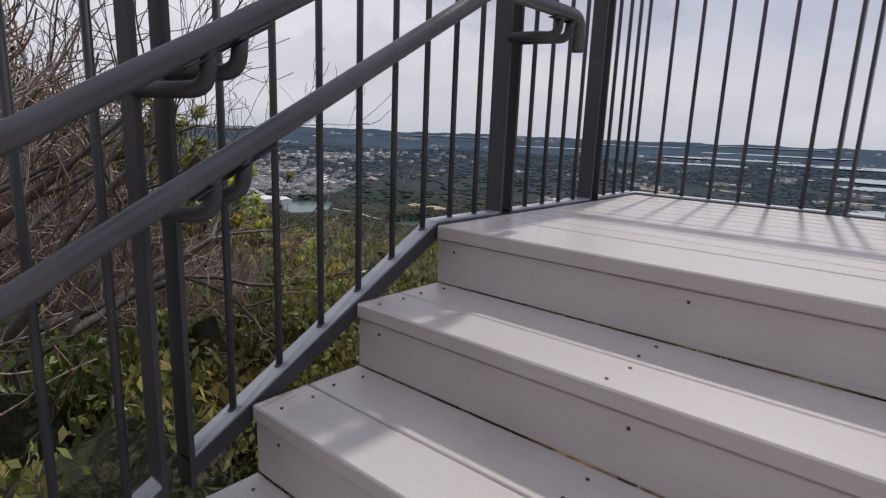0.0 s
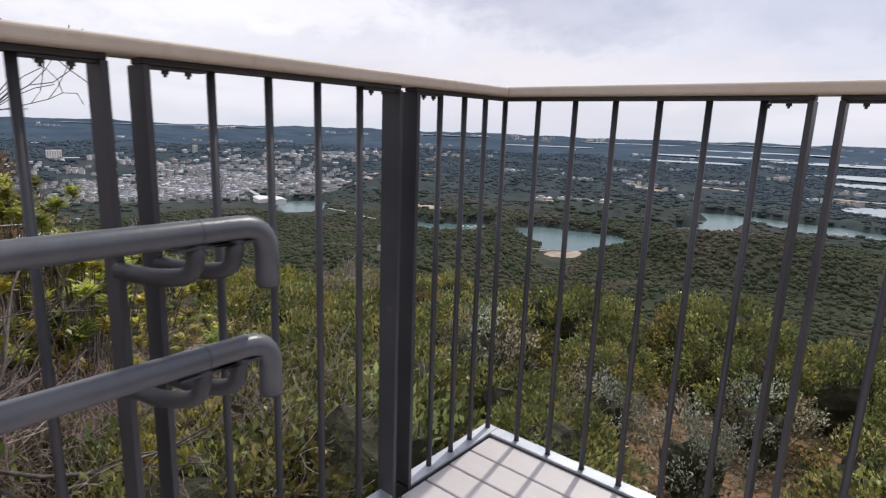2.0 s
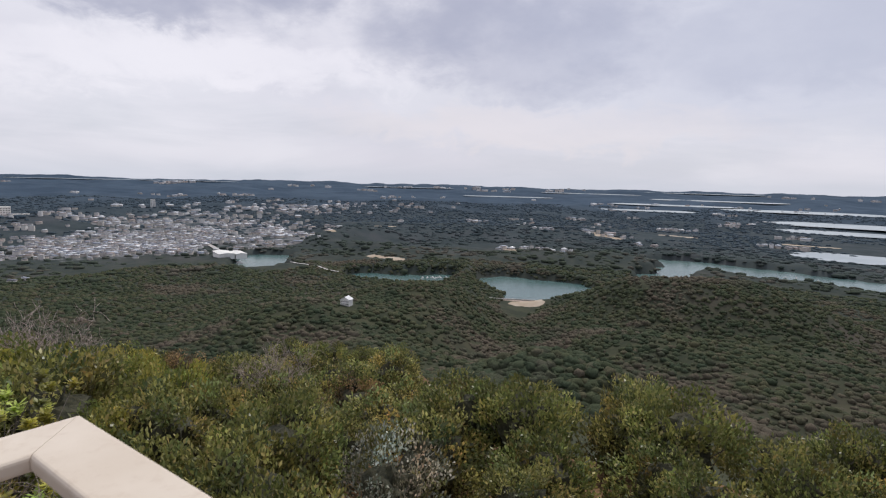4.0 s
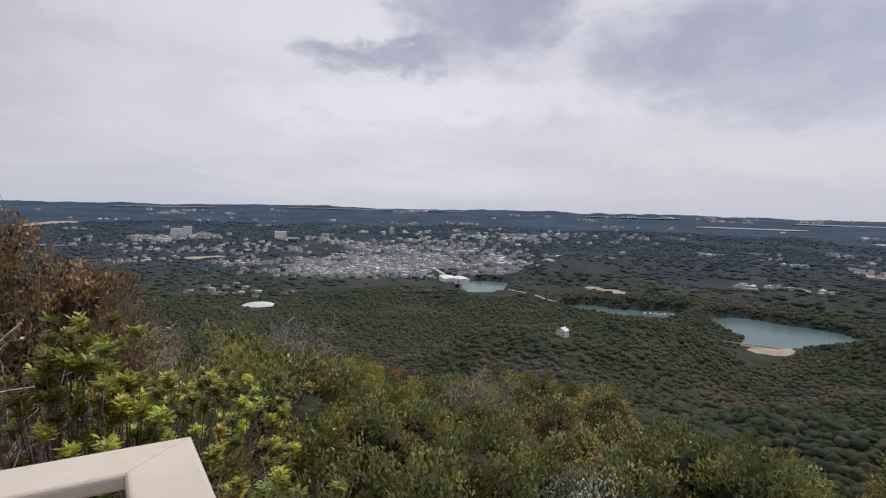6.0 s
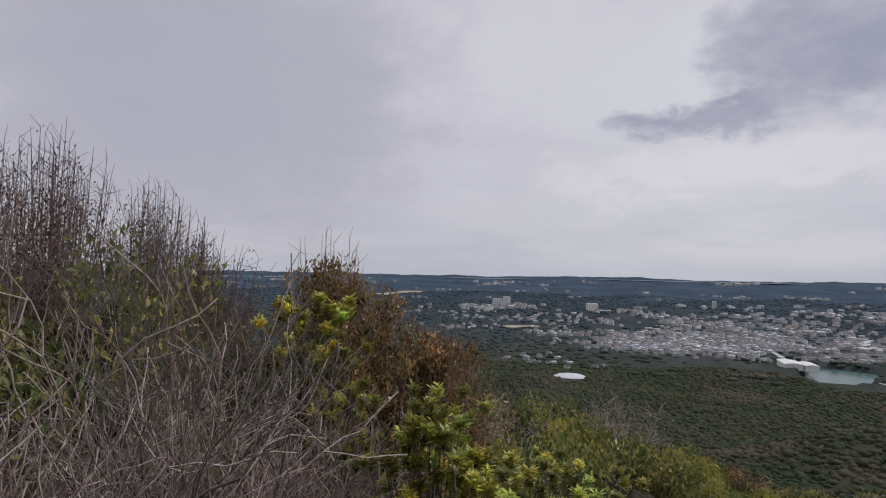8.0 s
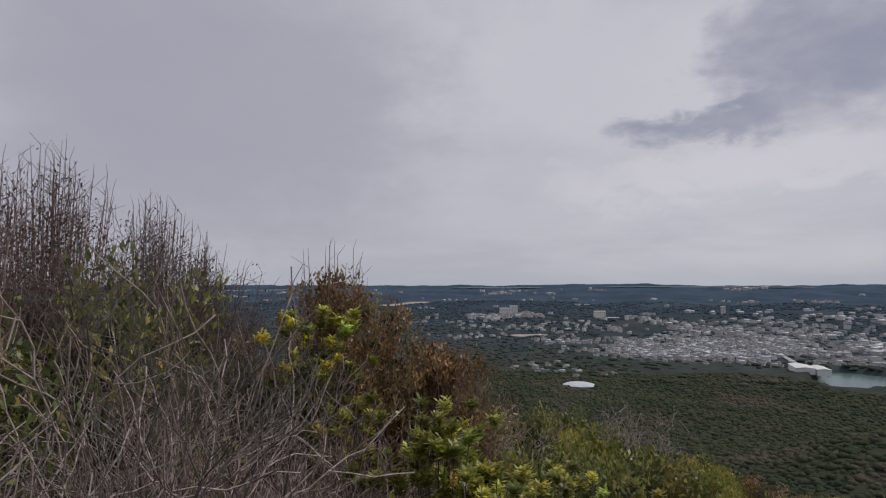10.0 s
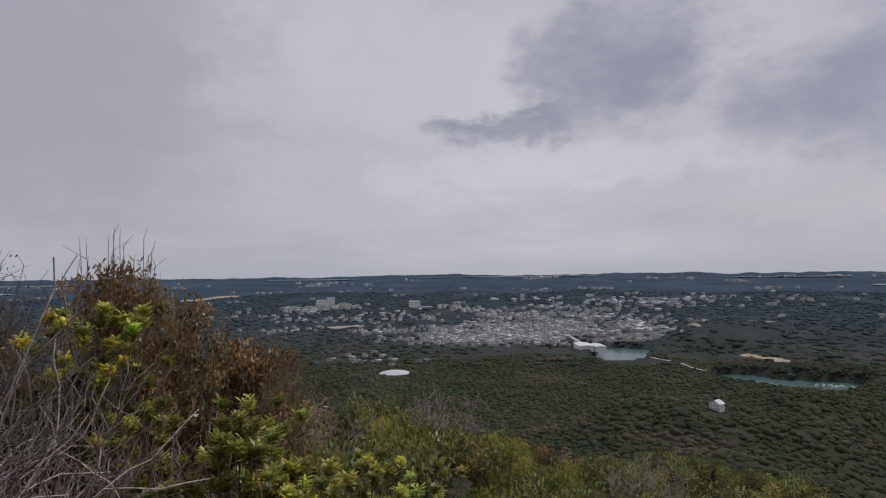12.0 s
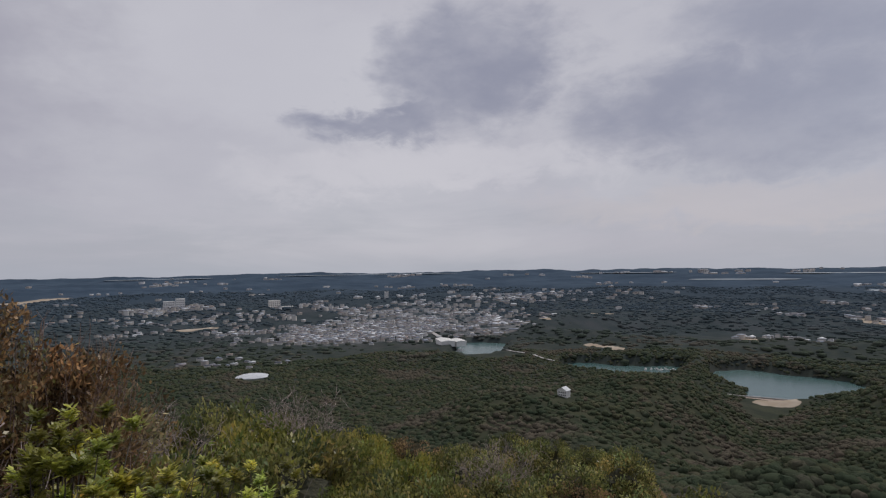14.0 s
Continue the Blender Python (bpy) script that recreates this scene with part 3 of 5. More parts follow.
def build_crowns(name, seed, cand, r0, r1, sub, size, chance, label):
    """The woods on the slopes: many uneven crowns, joined."""
    bm = bmesh.new()
    bmesh.ops.create_icosphere(bm, subdivisions=sub, radius=1.0)
    V, F = np.array([v.co for v in bm.verts]), np.array([[v.index for v in f.verts] for f in bm.faces])
    bm.free()
    rng = np.random.default_rng(seed)
    yaw = rng.uniform(-10, 130, cand)
    r = np.sqrt(rng.uniform(r0 ** 2, r1 ** 2, cand))
    x, y = EX - r * np.sin(np.radians(yaw)), EY + r * np.cos(np.radians(yaw))
    keep = rng.uniform(0, 1, cand) < chance
    for ax, ay, bx, by, w in LAKES:
        keep &= capsule(x, y, ax, ay, bx, by) + fbm(x / 45, y / 45, 3, 77) * 26 > w + 1
    for ax, ay, bx, by, w in BARE:
        keep &= capsule(x, y, ax, ay, bx, by) > w * 1.05
    for cx, cy, cr in CLEAR:
        keep &= np.hypot(x - cx, y - cy) > cr
    for yaw0, q0, half, deep in INLETS:
        keep &= capsule(x, y, *inlet_ends(yaw0, q0, half)) > deep + 25
    town = np.zeros(cand)
    for ax, ay, bx, by, w in BUILT:
        town = np.maximum(town, smooth01(capsule(x, y, ax, ay, bx, by), w * 1.25, w * 0.6))
    keep &= rng.uniform(0, 1, cand) > town * 0.62
    if r1 > 1000:
        keep &= fbm(x / 210, y / 210, 3, 51) + rng.uniform(-0.12, 0.12, cand) > -0.30
    x, y, r = x[keep], y[keep], r[keep]
    z = ground_z(x, y)
    vis = (np.degrees(np.arctan2(z + 8 - 1.5, r)) > -20.5)
    x, y, z, r = x[vis], y[vis], z[vis], r[vis]
    n, nv = len(x), len(V)
    s = rng.uniform(*size, n)
    bumps = 1 + (0.17 if r1 < 1000 else 0.12) * rng.standard_normal((n, nv, 1))
    flatten = np.stack([rng.uniform(0.85, 1.3, n), rng.uniform(0.85, 1.3, n), rng.uniform(0.6, 1.0, n) * (0.95 if r1 < 1000 else 0.5)], -1)[:, None, :]
    co = V[None] * bumps * s[:, None, None] * flatten
    co += np.stack([x, y, z + s * rng.uniform(-0.4, 0.3, n)], -1)[:, None, :]
    f = F[None] + (np.arange(n) * nv)[:, None, None]
    ob = quads_ob(name, co.reshape(-1, 3), f.reshape(-1, 3), M_CROWNS if r1 < 1000 else M_CROWNS_HAZED, smooth=True)
    tagged(ob, label, "woods", kind="stuff")


VILLA = polar(46.05, 438)
POND = polar(76.2, 772)
FACTORY = polar(57.0, 985)
DAM = (-309, 588)
CLEAR = [(*VILLA, 9), (*polar(46.0, 426), 7), (*POND, 21), (*polar(76.1, 748), 14), (*FACTORY, 62), (*DAM, 30), (*polar(54, 868), 40), (*polar(52.3, 858), 40), (*polar(56, 890), 36), (*polar(55, 930), 40), (*polar(28.4, 640), 26), (*polar(28.6, 618), 21), (*polar(28.8, 598), 15), (*polar(39.0, 500), 6)]
build_crowns("hillside_woods", 11, 11000, 200, 300, 2, (1.3, 3.2), 0.72, "dense mixed woodland canopy on the near slopes, dark green with brown patches")
build_crowns("valley_woods", 12, 92000, 300, 900, 1, (1.3, 3.1), 0.66, "dense dark woodland canopy round the bay")
build_crowns("lowland_woods", 13, 70000, 820, 3000, 1, (3.6, 7.6), 0.85, "woods on the lowland beyond the bay, haze blue painted into their colour")


# ---- the town ----
def build_town():
    rng = np.random.default_rng(23)
    px, py, size, tall, flat = [], [], [], [], []

    def put_houses(count, centre, across, deep, s=(3.2, 5.6), h=(2.6, 4.2)):
        yaw0, r0 = centre
        cx, cy = polar(yaw0, r0)
        u, v = rng.normal(0, 0.5, count) * across, rng.normal(0, 0.5, count) * deep
        c, q = math.cos(radians(yaw0)), math.sin(radians(yaw0))
        px.extend(cx + u * c - v * q), py.extend(cy + u * q + v * c)
        size.extend(rng.uniform(*s, count)), tall.extend(rng.uniform(*h, count)), flat.extend(rng.uniform(0, 1, count) < 0.16)

    put_houses(620, (67, 1160), 150, 90)
    put_houses(900, (64, 1330), 250, 230)
    put_houses(560, (58, 1420), 170, 260)
    put_houses(260, (60, 1130), 110, 70)
    put_houses(420, (62, 1800), 380, 300, (4, 7.5), (3, 6))
    put_houses(260, (53, 1330), 90, 170, (4, 9), (3, 5))
    put_houses(140, (75, 1330), 150, 70)
    put_houses(110, (79, 1560), 300, 140)
    put_houses(170, (83, 2050), 180, 120, (4, 8), (3, 7))
    put_houses(160, (55, 2300), 500, 260, (5, 9), (3, 6))
    put_houses(110, (47, 2500), 500, 400, (5, 9), (3, 6))
    put_houses(40, (86, 1350), 160, 60)
    put_houses(36, (91, 1750), 220, 170)
    put_houses(26, (77, 900), 140, 90)
    for k in range(50):
        yaw, r = rng.uniform(-2, 122), rng.uniform(1350, 3300)
        put_houses(int(rng.integers(3, 9)), (yaw, r), 60, 40, (3.5, 8), (2.6, 4.5))
    for k in range(70):
        yaw, r = rng.uniform(-2, 122), rng.uniform(2500, 4700)
        put_houses(int(rng.integers(3, 9)), (yaw, r), 110, 40, (3.5, 8), (2.6, 4.5))
    for yaw, r, c in [(26, 1455, 12), (20.7, 1470, 14), (14, 1900, 16), (4.2, 1840, 18), (5.2, 1550, 16), (29.5, 1165, 9), (25, 1165, 10), (2.5, 1680, 12), (10, 2200, 16), (33, 1900, 10), (23, 2100, 12)]:
        put_houses(c, (yaw, r), 55, 26, (4, 9), (3, 5))
    px, py, size, tall, flat = map(np.array, (px, py, size, tall, flat))
    keep = np.ones(len(px), bool)
    for ax, ay, bx, by, w in LAKES:
        keep &= capsule(px, py, ax, ay, bx, by) > w + 25
    keep &= np.hypot(px - FACTORY[0], py - FACTORY[1]) > 75
    keep &= np.hypot(px - EX, py) > 820
    # groves and gardens break the town up
    keep &= fbm(px / 75, py / 75, 3, 61) + rng.uniform(-0.12, 0.12, len(px)) > -0.10
    px, py, size, tall, flat = px[keep], py[keep], size[keep], tall[keep], flat[keep]
    n = len(px)
    z = ground_z(px, py)
    turn = rng.choice([0.3, 0.3 + math.pi / 2, 0.9, 1.6], n) + rng.normal(0, 0.08, n)
    lx, ly = size * rng.uniform(0.95, 1.5, n), size * rng.uniform(0.75, 1.0, n)
    far = np.hypot(px - EX, py)
    grow = np.interp(far, [800, 1400, 3000, 4500], [0.72, 0.8, 1.15, 1.9])
    lx, ly, tall = lx * grow, ly * grow, tall * grow * 1.15
    rise = np.where(flat, 0.25, ly * 0.42)
    tall = np.where(flat, tall * 1.9, tall)
    base = np.array([[-1, -1, 0], [1, -1, 0], [1, 1, 0], [-1, 1, 0], [-1, -1, 1], [1, -1, 1], [1, 1, 1], [-1, 1, 1]], float)
    co = np.zeros((n, 14, 3))
    co[:, :8, 0], co[:, :8, 1], co[:, :8, 2] = base[:, 0] * lx[:, None], base[:, 1] * ly[:, None], base[:, 2] * tall[:, None]
    co[:, :4, 2] = -4
    # the roof is an island of its own, with eaves
    roof = np.array([[-1.1, -1.15, 0], [1.1, -1.15, 0], [1.1, 1.15, 0], [-1.1, 1.15, 0], [-1.1, 0, 1], [1.1, 0, 1]], float)
    co[:, 8:, 0], co[:, 8:, 1], co[:, 8:, 2] = roof[:, 0] * lx[:, None], roof[:, 1] * ly[:, None], roof[:, 2] * rise[:, None] + tall[:, None] + 0.05
    c, s = np.cos(turn)[:, None], np.sin(turn)[:, None]
    X, Y = co[..., 0] * c - co[..., 1] * s + px[:, None], co[..., 0] * s + co[..., 1] * c + py[:, None]
    co = np.stack([X, Y, co[..., 2] + z[:, None] + 0.5], -1)
    f = [(0, 1, 5, 4), (1, 2, 6, 5), (2, 3, 7, 6), (3, 0, 4, 7), (8, 9, 13, 12), (10, 11, 12, 13), (9, 10, 13, 13), (11, 8, 12, 12), (11, 10, 9, 8)]
    tri = []
    idx = []
    for a in f:
        tri += [(a[0], a[1], a[2])] + ([(a[0], a[2], a[3])] if a[2] != a[3] else [])
        idx += [0 if max(a) < 8 else 1] * (2 if a[2] != a[3] else 1)
    F = np.array(tri)[None] + (np.arange(n) * 14)[:, None, None]
    ob = quads_ob("town_houses", co.reshape(-1, 3), F.reshape(-1, 3), M_WALLS, mats=(M_ROOFS, np.tile(idx, n)))
    tagged(ob, "crowded town of small houses with grey and brown roofs", "houses", kind="stuff")


build_town()


def far_block(name, label, category, at, turn, blocks, roof_mat, win=None):
    """A far building: walls, roof slabs and rows of window panes."""
    z = float(ground_z(*at)) - 1.0
    t = thing(name, label, category, at=(at[0], at[1], z))
    t.rotation_euler = (0, 0, radians(turn))
    for (x0, y0, x1, y1, h) in blocks:
        part("wall", box_bm(x0, y0, -3, x1, y1, h, 0.15), M_WHITE, t)
        part("roof", box_bm(x0 - 0.5, y0 - 0.5, h + 0.004, x1 + 0.5, y1 + 0.5, h + 0.9, 0.1), roof_mat, t)
        if win:
            w, hh, step, rows = win
            for k in range(rows):
                zz = 2.0 + k * (h - 1.5) / max(rows, 1)
                x = x0 + step * 0.5
                while x < x1 - w:
                    part("window", box_bm(x, y0 - 0.12, zz, x + w, y0 + 0.1, zz + hh), M_GLASS, t)
                    x += step
    return t


def build_landmarks():
    # lodge on the ridge: white walls, shallow gable, two rows of windows
    x, y = VILLA
    z = float(ground_z(x, y)) - 0.5
    t = thing("ridge_lodge", "white two-storey lodge with a pale gable roof among trees", "house", at=(x, y, z))
    t.rotation_euler = (0, 0, radians(46.6 - 28))
    t.scale = (0.62, 0.62, 0.62)
    bm = bmesh.new()
    pr = [(-6.0, 0), (6.0, 0), (6.0, 8.2), (0, 11.6), (-6.0, 8.2)]
    lo, hi = [bm.verts.new((a, -4.5, b)) for a, b in pr], [bm.verts.new((a, 5.5, b)) for a, b in pr]
    bm.faces.new(lo), bm.faces.new(hi[::-1])
    for k in range(5):
        bm.faces.new((lo[k], hi[k], hi[(k + 1) % 5], lo[(k + 1) % 5]))
    bmesh.ops.recalc_face_normals(bm, faces=bm.faces)
    part("wall", bm, M_WHITE, t)
    for sgn in (-1, 1):
        bm = bmesh.new()
        q = [(0, 11.7), (sgn * 6.7, 7.9), (sgn * 6.7, 8.35), (0, 12.15)]
        lo, hi = [bm.verts.new((a, -5.1, b)) for a, b in q], [bm.verts.new((a, 6.1, b)) for a, b in q]
        bm.faces.new(lo), bm.faces.new(hi[::-1])
        for k in range(4):
            bm.faces.new((lo[k], hi[k], hi[(k + 1) % 4], lo[(k + 1) % 4]))
        bmesh.ops.recalc_face_normals(bm, faces=bm.faces)
        part("roof", bm, M_SHEET, t)
    for zz in (2.2, 5.4):
        for xx in (-4.4, -1.6, 1.2, 3.6):
            part("window", box_bm(xx, -4.6, zz, xx + 1.3, -4.4, zz + 1.4), M_GLASS, t)
    # round pale roof among the trees
    x, y = POND
    z = float(ground_z(x, y))
    t = thing("round_hall", "low round hall with a pale grey shallow domed roof", "building", at=(x, y, z - 3.2))
    t.rotation_euler = (0, 0, radians(77))
    t.scale = (0.82, 0.82, 0.82)
    bm = bmesh.new()
    rings = [(0.2, 9.6), (8, 9.2), (15, 8.2), (20, 6.8), (23.5, 5.2), (23.5, 4.6)]
    prev = None
    for rr, zz in rings:
        ring = [bm.verts.new((rr * 1.1 * math.cos(a), rr * 0.9 * math.sin(a), zz)) for a in [2 * math.pi * k / 40 for k in range(40)]]
        if prev:
            for k in range(40):
                bm.faces.new((prev[k], ring[k], ring[(k + 1) % 40], prev[(k + 1) % 40]))
        prev = ring
    part("roof", bm, M_SHEET, t)
    bm = bmesh.new()
    bmesh.ops.create_cone(bm, segments=40, radius1=21, radius2=21, depth=9, matrix=Matrix.Translation((0, 0, 0.2)) @ Matrix.Diagonal((1.1, 0.9, 1, 1)))
    part("wall", bm, M_CONCRETE, t)
    # long sheds by the lagoon
    x, y = FACTORY
    t = thing("lagoon_sheds", "long white sheds with pale sheet roofs beside the lagoon", "factory", at=(x, y, float(ground_z(x, y)) - 0.5))
    t.rotation_euler = (0, 0, radians(57 + 14))
    t.scale = (0.66, 0.66, 0.66)
    for k, (x0, y0, x1, y1, h) in enumerate([(-34, -34, 2, 30, 9), (4, -40, 30, 18, 8), (-30, 34, 0, 52, 7)]):
        part("wall", box_bm(x0, y0, -4, x1, y1, h, 0.15), M_WHITE, t)
        bm = bmesh.new()
        m = (x0 + x1) / 2
        pr = [(x0 - 1, h + 0.1), (x1 + 1, h + 0.1), (x1 + 1, h + 0.6), (m, h + 3.0), (x0 - 1, h + 0.6)]
        lo, hi = [bm.verts.new((a, y0 - 1, b)) for a, b in pr], [bm.verts.new((a, y1 + 1, b)) for a, b in pr]
        bm.faces.new(lo), bm.faces.new(hi[::-1])
        for q in range(5):
            bm.faces.new((lo[q], hi[q], hi[(q + 1) % 5], lo[(q + 1) % 5]))
        bmesh.ops.recalc_face_normals(bm, faces=bm.faces)
        part("roof", bm, M_WHITE, t)
    # hotel slabs on the rise behind the town
    far_block("hillside_hotel", "pale multi-storey hotel block with a lower wing", "hotel", polar(74.1, 1990), 74.1, [(-22, -9, 16, 9, 36), (17, -7, 58, 9, 15)], M_WHITE, (3.0, 2.2, 6.0, 6))
    far_block("hillside_flats", "two pale apartment slabs above the trees", "flats", polar(83.0, 2080), 83, [(-30, -8, 4, 8, 26), (6, -6, 34, 8, 34)], M_WHITE, (3.0, 2.2, 6.0, 5))
    far_block("office_tower", "slim pale office tower in the town", "tower", polar(63.4, 2300), 63, [(-8, -8, 8, 8, 27)], M_WHITE, (2.5, 2.2, 5.0, 6))
    # earth dam at the end of the lake
    t = thing("earth_dam", "pale earth dam with a flat crest across the valley", "dam", at=(*DAM, 0))
    t.rotation_euler = (0, 0, radians(28))
    bm = bmesh.new()
    pr = [(-26, SEA - 14), (0, SEA + 2.6), (7, SEA + 2.6), (26, SEA - 8)]
    lo, hi = [bm.verts.new((-44, a, b)) for a, b in pr], [bm.verts.new((44, a, b)) for a, b in pr]
    bm.faces.new(lo[::-1]), bm.faces.new(hi)
    for k in range(4):
        bm.faces.new((lo[k], lo[(k + 1) % 4], hi[(k + 1) % 4], hi[k]))
    bmesh.ops.recalc_face_normals(bm, faces=bm.faces)
    part("embankment", bm, M_SAND, t)
    part("crest_wall", box_bm(-44, 3.0, SEA + 2.604, 44, 4.4, SEA + 4.0, 0.1), M_CONCRETE, t)
    # trunk road and canal bank running through the town
    for name, a, b, w in (("town_road", (57.2, 960), (60.5, 1560), 9), ("shore_road", (52.5, 900), (46.5, 800), 4)):
        p, q = Vector((*polar(*a), 0)), Vector((*polar(*b), 0))
        s = (q - p).normalized().cross(Vector((0, 0, 1))) * w / 2
        co, f = [], []
        for k in range(25):
            c = p.lerp(q, k / 24) + s * math.sin(k * 0.35) * 1.6
            zz = max(float(ground_z(c.x, c.y)), SEA + 2) + 1.6
            co += [(c.x + s.x, c.y + s.y, zz), (c.x - s.x, c.y - s.y, zz)]
            if k:
                f.append((2 * k - 2, 2 * k, 2 * k + 1, 2 * k - 1))
        tagged(mesh_ob(name, co, f, M_CONCRETE), "pale grey road through the lowland", "road", kind="structure")


build_landmarks()


def build_boats():
    """Small white boats moored off the far shore of the bay."""
    t = thing("moored_boat", "small white boat moored on the bay", "boat", "boats on the bay")
    bm = bmesh.new()
    rows = [(-4.0, 0.9, 0.0), (-1.5, 1.25, 0.0), (1.5, 1.1, 0.05), (3.4, 0.5, 0.2), (4.4, 0.04, 0.35)]
    prev = None
    for x, w, lift in rows:
        ring = [bm.verts.new(v) for v in ((x, -w, 1.0 + lift), (x, -w * 0.6, 0.0), (x, w * 0.6, 0.0), (x, w, 1.0 + lift))]
        if prev:
            for k in range(4):
                bm.faces.new((prev[k], prev[(k + 1) % 4], ring[(k + 1) % 4], ring[k]))
        else:
            bm.faces.new(ring)
        prev = ring
    bm.faces.new(prev[::-1])
    bmesh.ops.recalc_face_normals(bm, faces=bm.faces)
    part("hull", bm, M_WHITE, t)
    part("cabin", box_bm(-2.2, -0.8, 1.004, 0.6, 0.8, 2.5, 0.12), M_WHITE, t)
    rnd = random.Random(6)
    first = True
    for yaw, r in ((38.4, 812), (37.9, 815), (37.4, 818), (37.0, 813), (36.6, 820), (36.0, 818), (5.0, 1050), (4.2, 1060), (3.5, 1046), (2.6, 1052)):
        x, y = polar(yaw, r)
        m = Matrix.Translation((x, y, SEA - 0.3)) @ Matrix.Rotation(rnd.uniform(0, 6.28), 4, "Z")
        if first:
            t.matrix_basis = m
            first = False
        else:
            copy_thing(t, m)


build_boats()


# ---- deck and stairs ----
RISE, GO, NOSE_Y, EDGE_X, WIDE = 0.170, 0.302, -1.481, 0.054, 1.95


def board_mesh(name, lx, ly, lz, bevel=0.003):
    bm = box_bm(0, 0, -lz, lx, ly, 0, bevel)
    me = bpy.data.meshes.new(name)
    bm.to_mesh(me)
    bm.free()
    me.materials.append(M_BOARD)
    return me


def build_deck():
    deck = thing("floor_deck", "pale pinkish composite decking with dark narrow joints", "deck", kind="structure")
    step, wide = 0.1075, 0.1020
    me = board_mesh("board", WIDE - EDGE_X, wide, 0.028, 0.0025)
    y = -0.058 - wide
    rows = []
    while y > NOSE_Y + 0.14:
        rows.append(y)
        y -= step
    for y in rows:
        b = new("board", me)
        b.parent, b.location = deck, (EDGE_X, y, random.uniform(-0.0008, 0.0008))
    last = rows[-1] - 0.004
    nose = new("board", board_mesh("board", WIDE - EDGE_X, last - NOSE_Y, 0.040, 0.004))
    nose.parent, nose.location = deck, (EDGE_X, NOSE_Y, 0)
    # bearers and legs under the boards
    frame_ = thing("deck_frame", "dark steel bearers and legs carrying the deck", "frame", kind="structure")
    for y in (-0.12, -0.75, -1.38):
        part("bearer", box_bm(0.1, y - 0.03, -0.15, WIDE, y + 0.03, -0.034, 0.003), M_STEEL, frame_)
    for x, y in ((0.2, -0.12), (1.8, -0.12), (0.2, -1.38), (1.8, -1.38)):
        part("leg", box_bm(x - 0.04, y - 0.04, float(ground_z(x, y)) - 0.5, x + 0.04, y + 0.04, -0.151, 0.003), M_STEEL, frame_)
    part("underlay", box_bm(EDGE_X + 0.01, NOSE_Y + 0.25, -0.0338, WIDE - 0.01, -0.06, -0.0295), M_STEEL, frame_)
    part("skirt_board", box_bm(EDGE_X, -0.054, -0.15, WIDE, -0.032, -0.003, 0.003), M_BOARD, frame_)
    stairs = thing("stairs", "pale pinkish composite steps with closed risers", "stairs", kind="structure")
    tread = board_mesh("tread_board", WIDE - EDGE_X, 0.148, 0.038, 0.004)
    tread_back = board_mesh("tread_board", WIDE - EDGE_X, 0.158, 0.038, 0.003)
    riser = box_bm(0, 0, -RISE + 0.001, WIDE - EDGE_X, 0.02, -0.043, 0.002)
    riser_me = bpy.data.meshes.new("riser_board")
    riser.to_mesh(riser_me)
    riser.free()
    riser_me.materials.append(M_BOARD)
    screw = bmesh.new()
    bmesh.ops.create_cone(screw, segments=8, radius1=0.0042, radius2=0.0034, depth=0.003, cap_ends=True)
    screw_me = bpy.data.meshes.new("screw")
    screw.to_mesh(screw_me)
    screw.free()
    screw_me.materials.append(M_SCREW)
    rnd = random.Random(8)

    def screw_at(x, y, z, upright=True):
        s = new("screw", screw_me)
        s.parent, s.location = stairs, (x, y, z)
        if not upright:
            s.rotation_euler = (radians(90), 0, 0)

    for k in range(7):
        ny, nz = NOSE_Y - k * GO, -k * RISE
        r = new("riser_board", riser_me)
        r.parent, r.location = stairs, (EDGE_X, ny + 0.010, nz)
        for x in (0.125, 0.78, 1.32, 1.86):
            screw_at(x + rnd.uniform(-0.02, 0.02), ny + 0.009, nz - 0.062 - rnd.uniform(0, 0.01), False)
        if k:
            for q in range(2):
                b = new("tread_board", tread if q == 0 else tread_back)
                b.parent, b.location = stairs, (EDGE_X, ny + q * 0.153, nz + (0.0 if q == 0 else -0.001))
                for x in (0.115, 0.72, 1.30, 1.86):
                    for dy in (0.035, 0.115):
                        screw_at(x + rnd.uniform(-0.012, 0.012), ny + q * 0.153 + dy, nz + 0.001)
    land = new("tread_board", board_mesh("tread_board", WIDE - EDGE_X, 1.6, 0.03, 0.004))
    land.parent, land.location = stairs, (EDGE_X, NOSE_Y - 6 * GO - 1.61, -7 * RISE)
    for x in (0.12, WIDE - 0.1):
        bm = bmesh.new()
        pr = [(NOSE_Y + 0.0, -0.20), (NOSE_Y - 6.4 * GO, -0.20 - 6.4 * RISE), (NOSE_Y - 6.4 * GO, -0.36 - 6.4 * RISE), (NOSE_Y + 0.0, -0.36)]
        lo, hi = [bm.verts.new((x, a, b - 0.17)) for a, b in pr], [bm.verts.new((x + 0.05, a, b - 0.17)) for a, b in pr]
        bm.faces.new(lo), bm.faces.new(hi[::-1])
        for q in range(4):
            bm.faces.new((lo[q], hi[q], hi[(q + 1) % 4], lo[(q + 1) % 4]))
        bmesh.ops.recalc_face_normals(bm, faces=bm.faces)
        part("stringer", bm, M_STEEL, stairs)


build_deck()

# ---- fence ----
BEND_Y = NOSE_Y + 0.01
SLOPE = RISE / GO


def drop(y):
    """How far the stair fence lies below the deck's fence."""
    return min(0.0, (y - BEND_Y) * SLOPE)


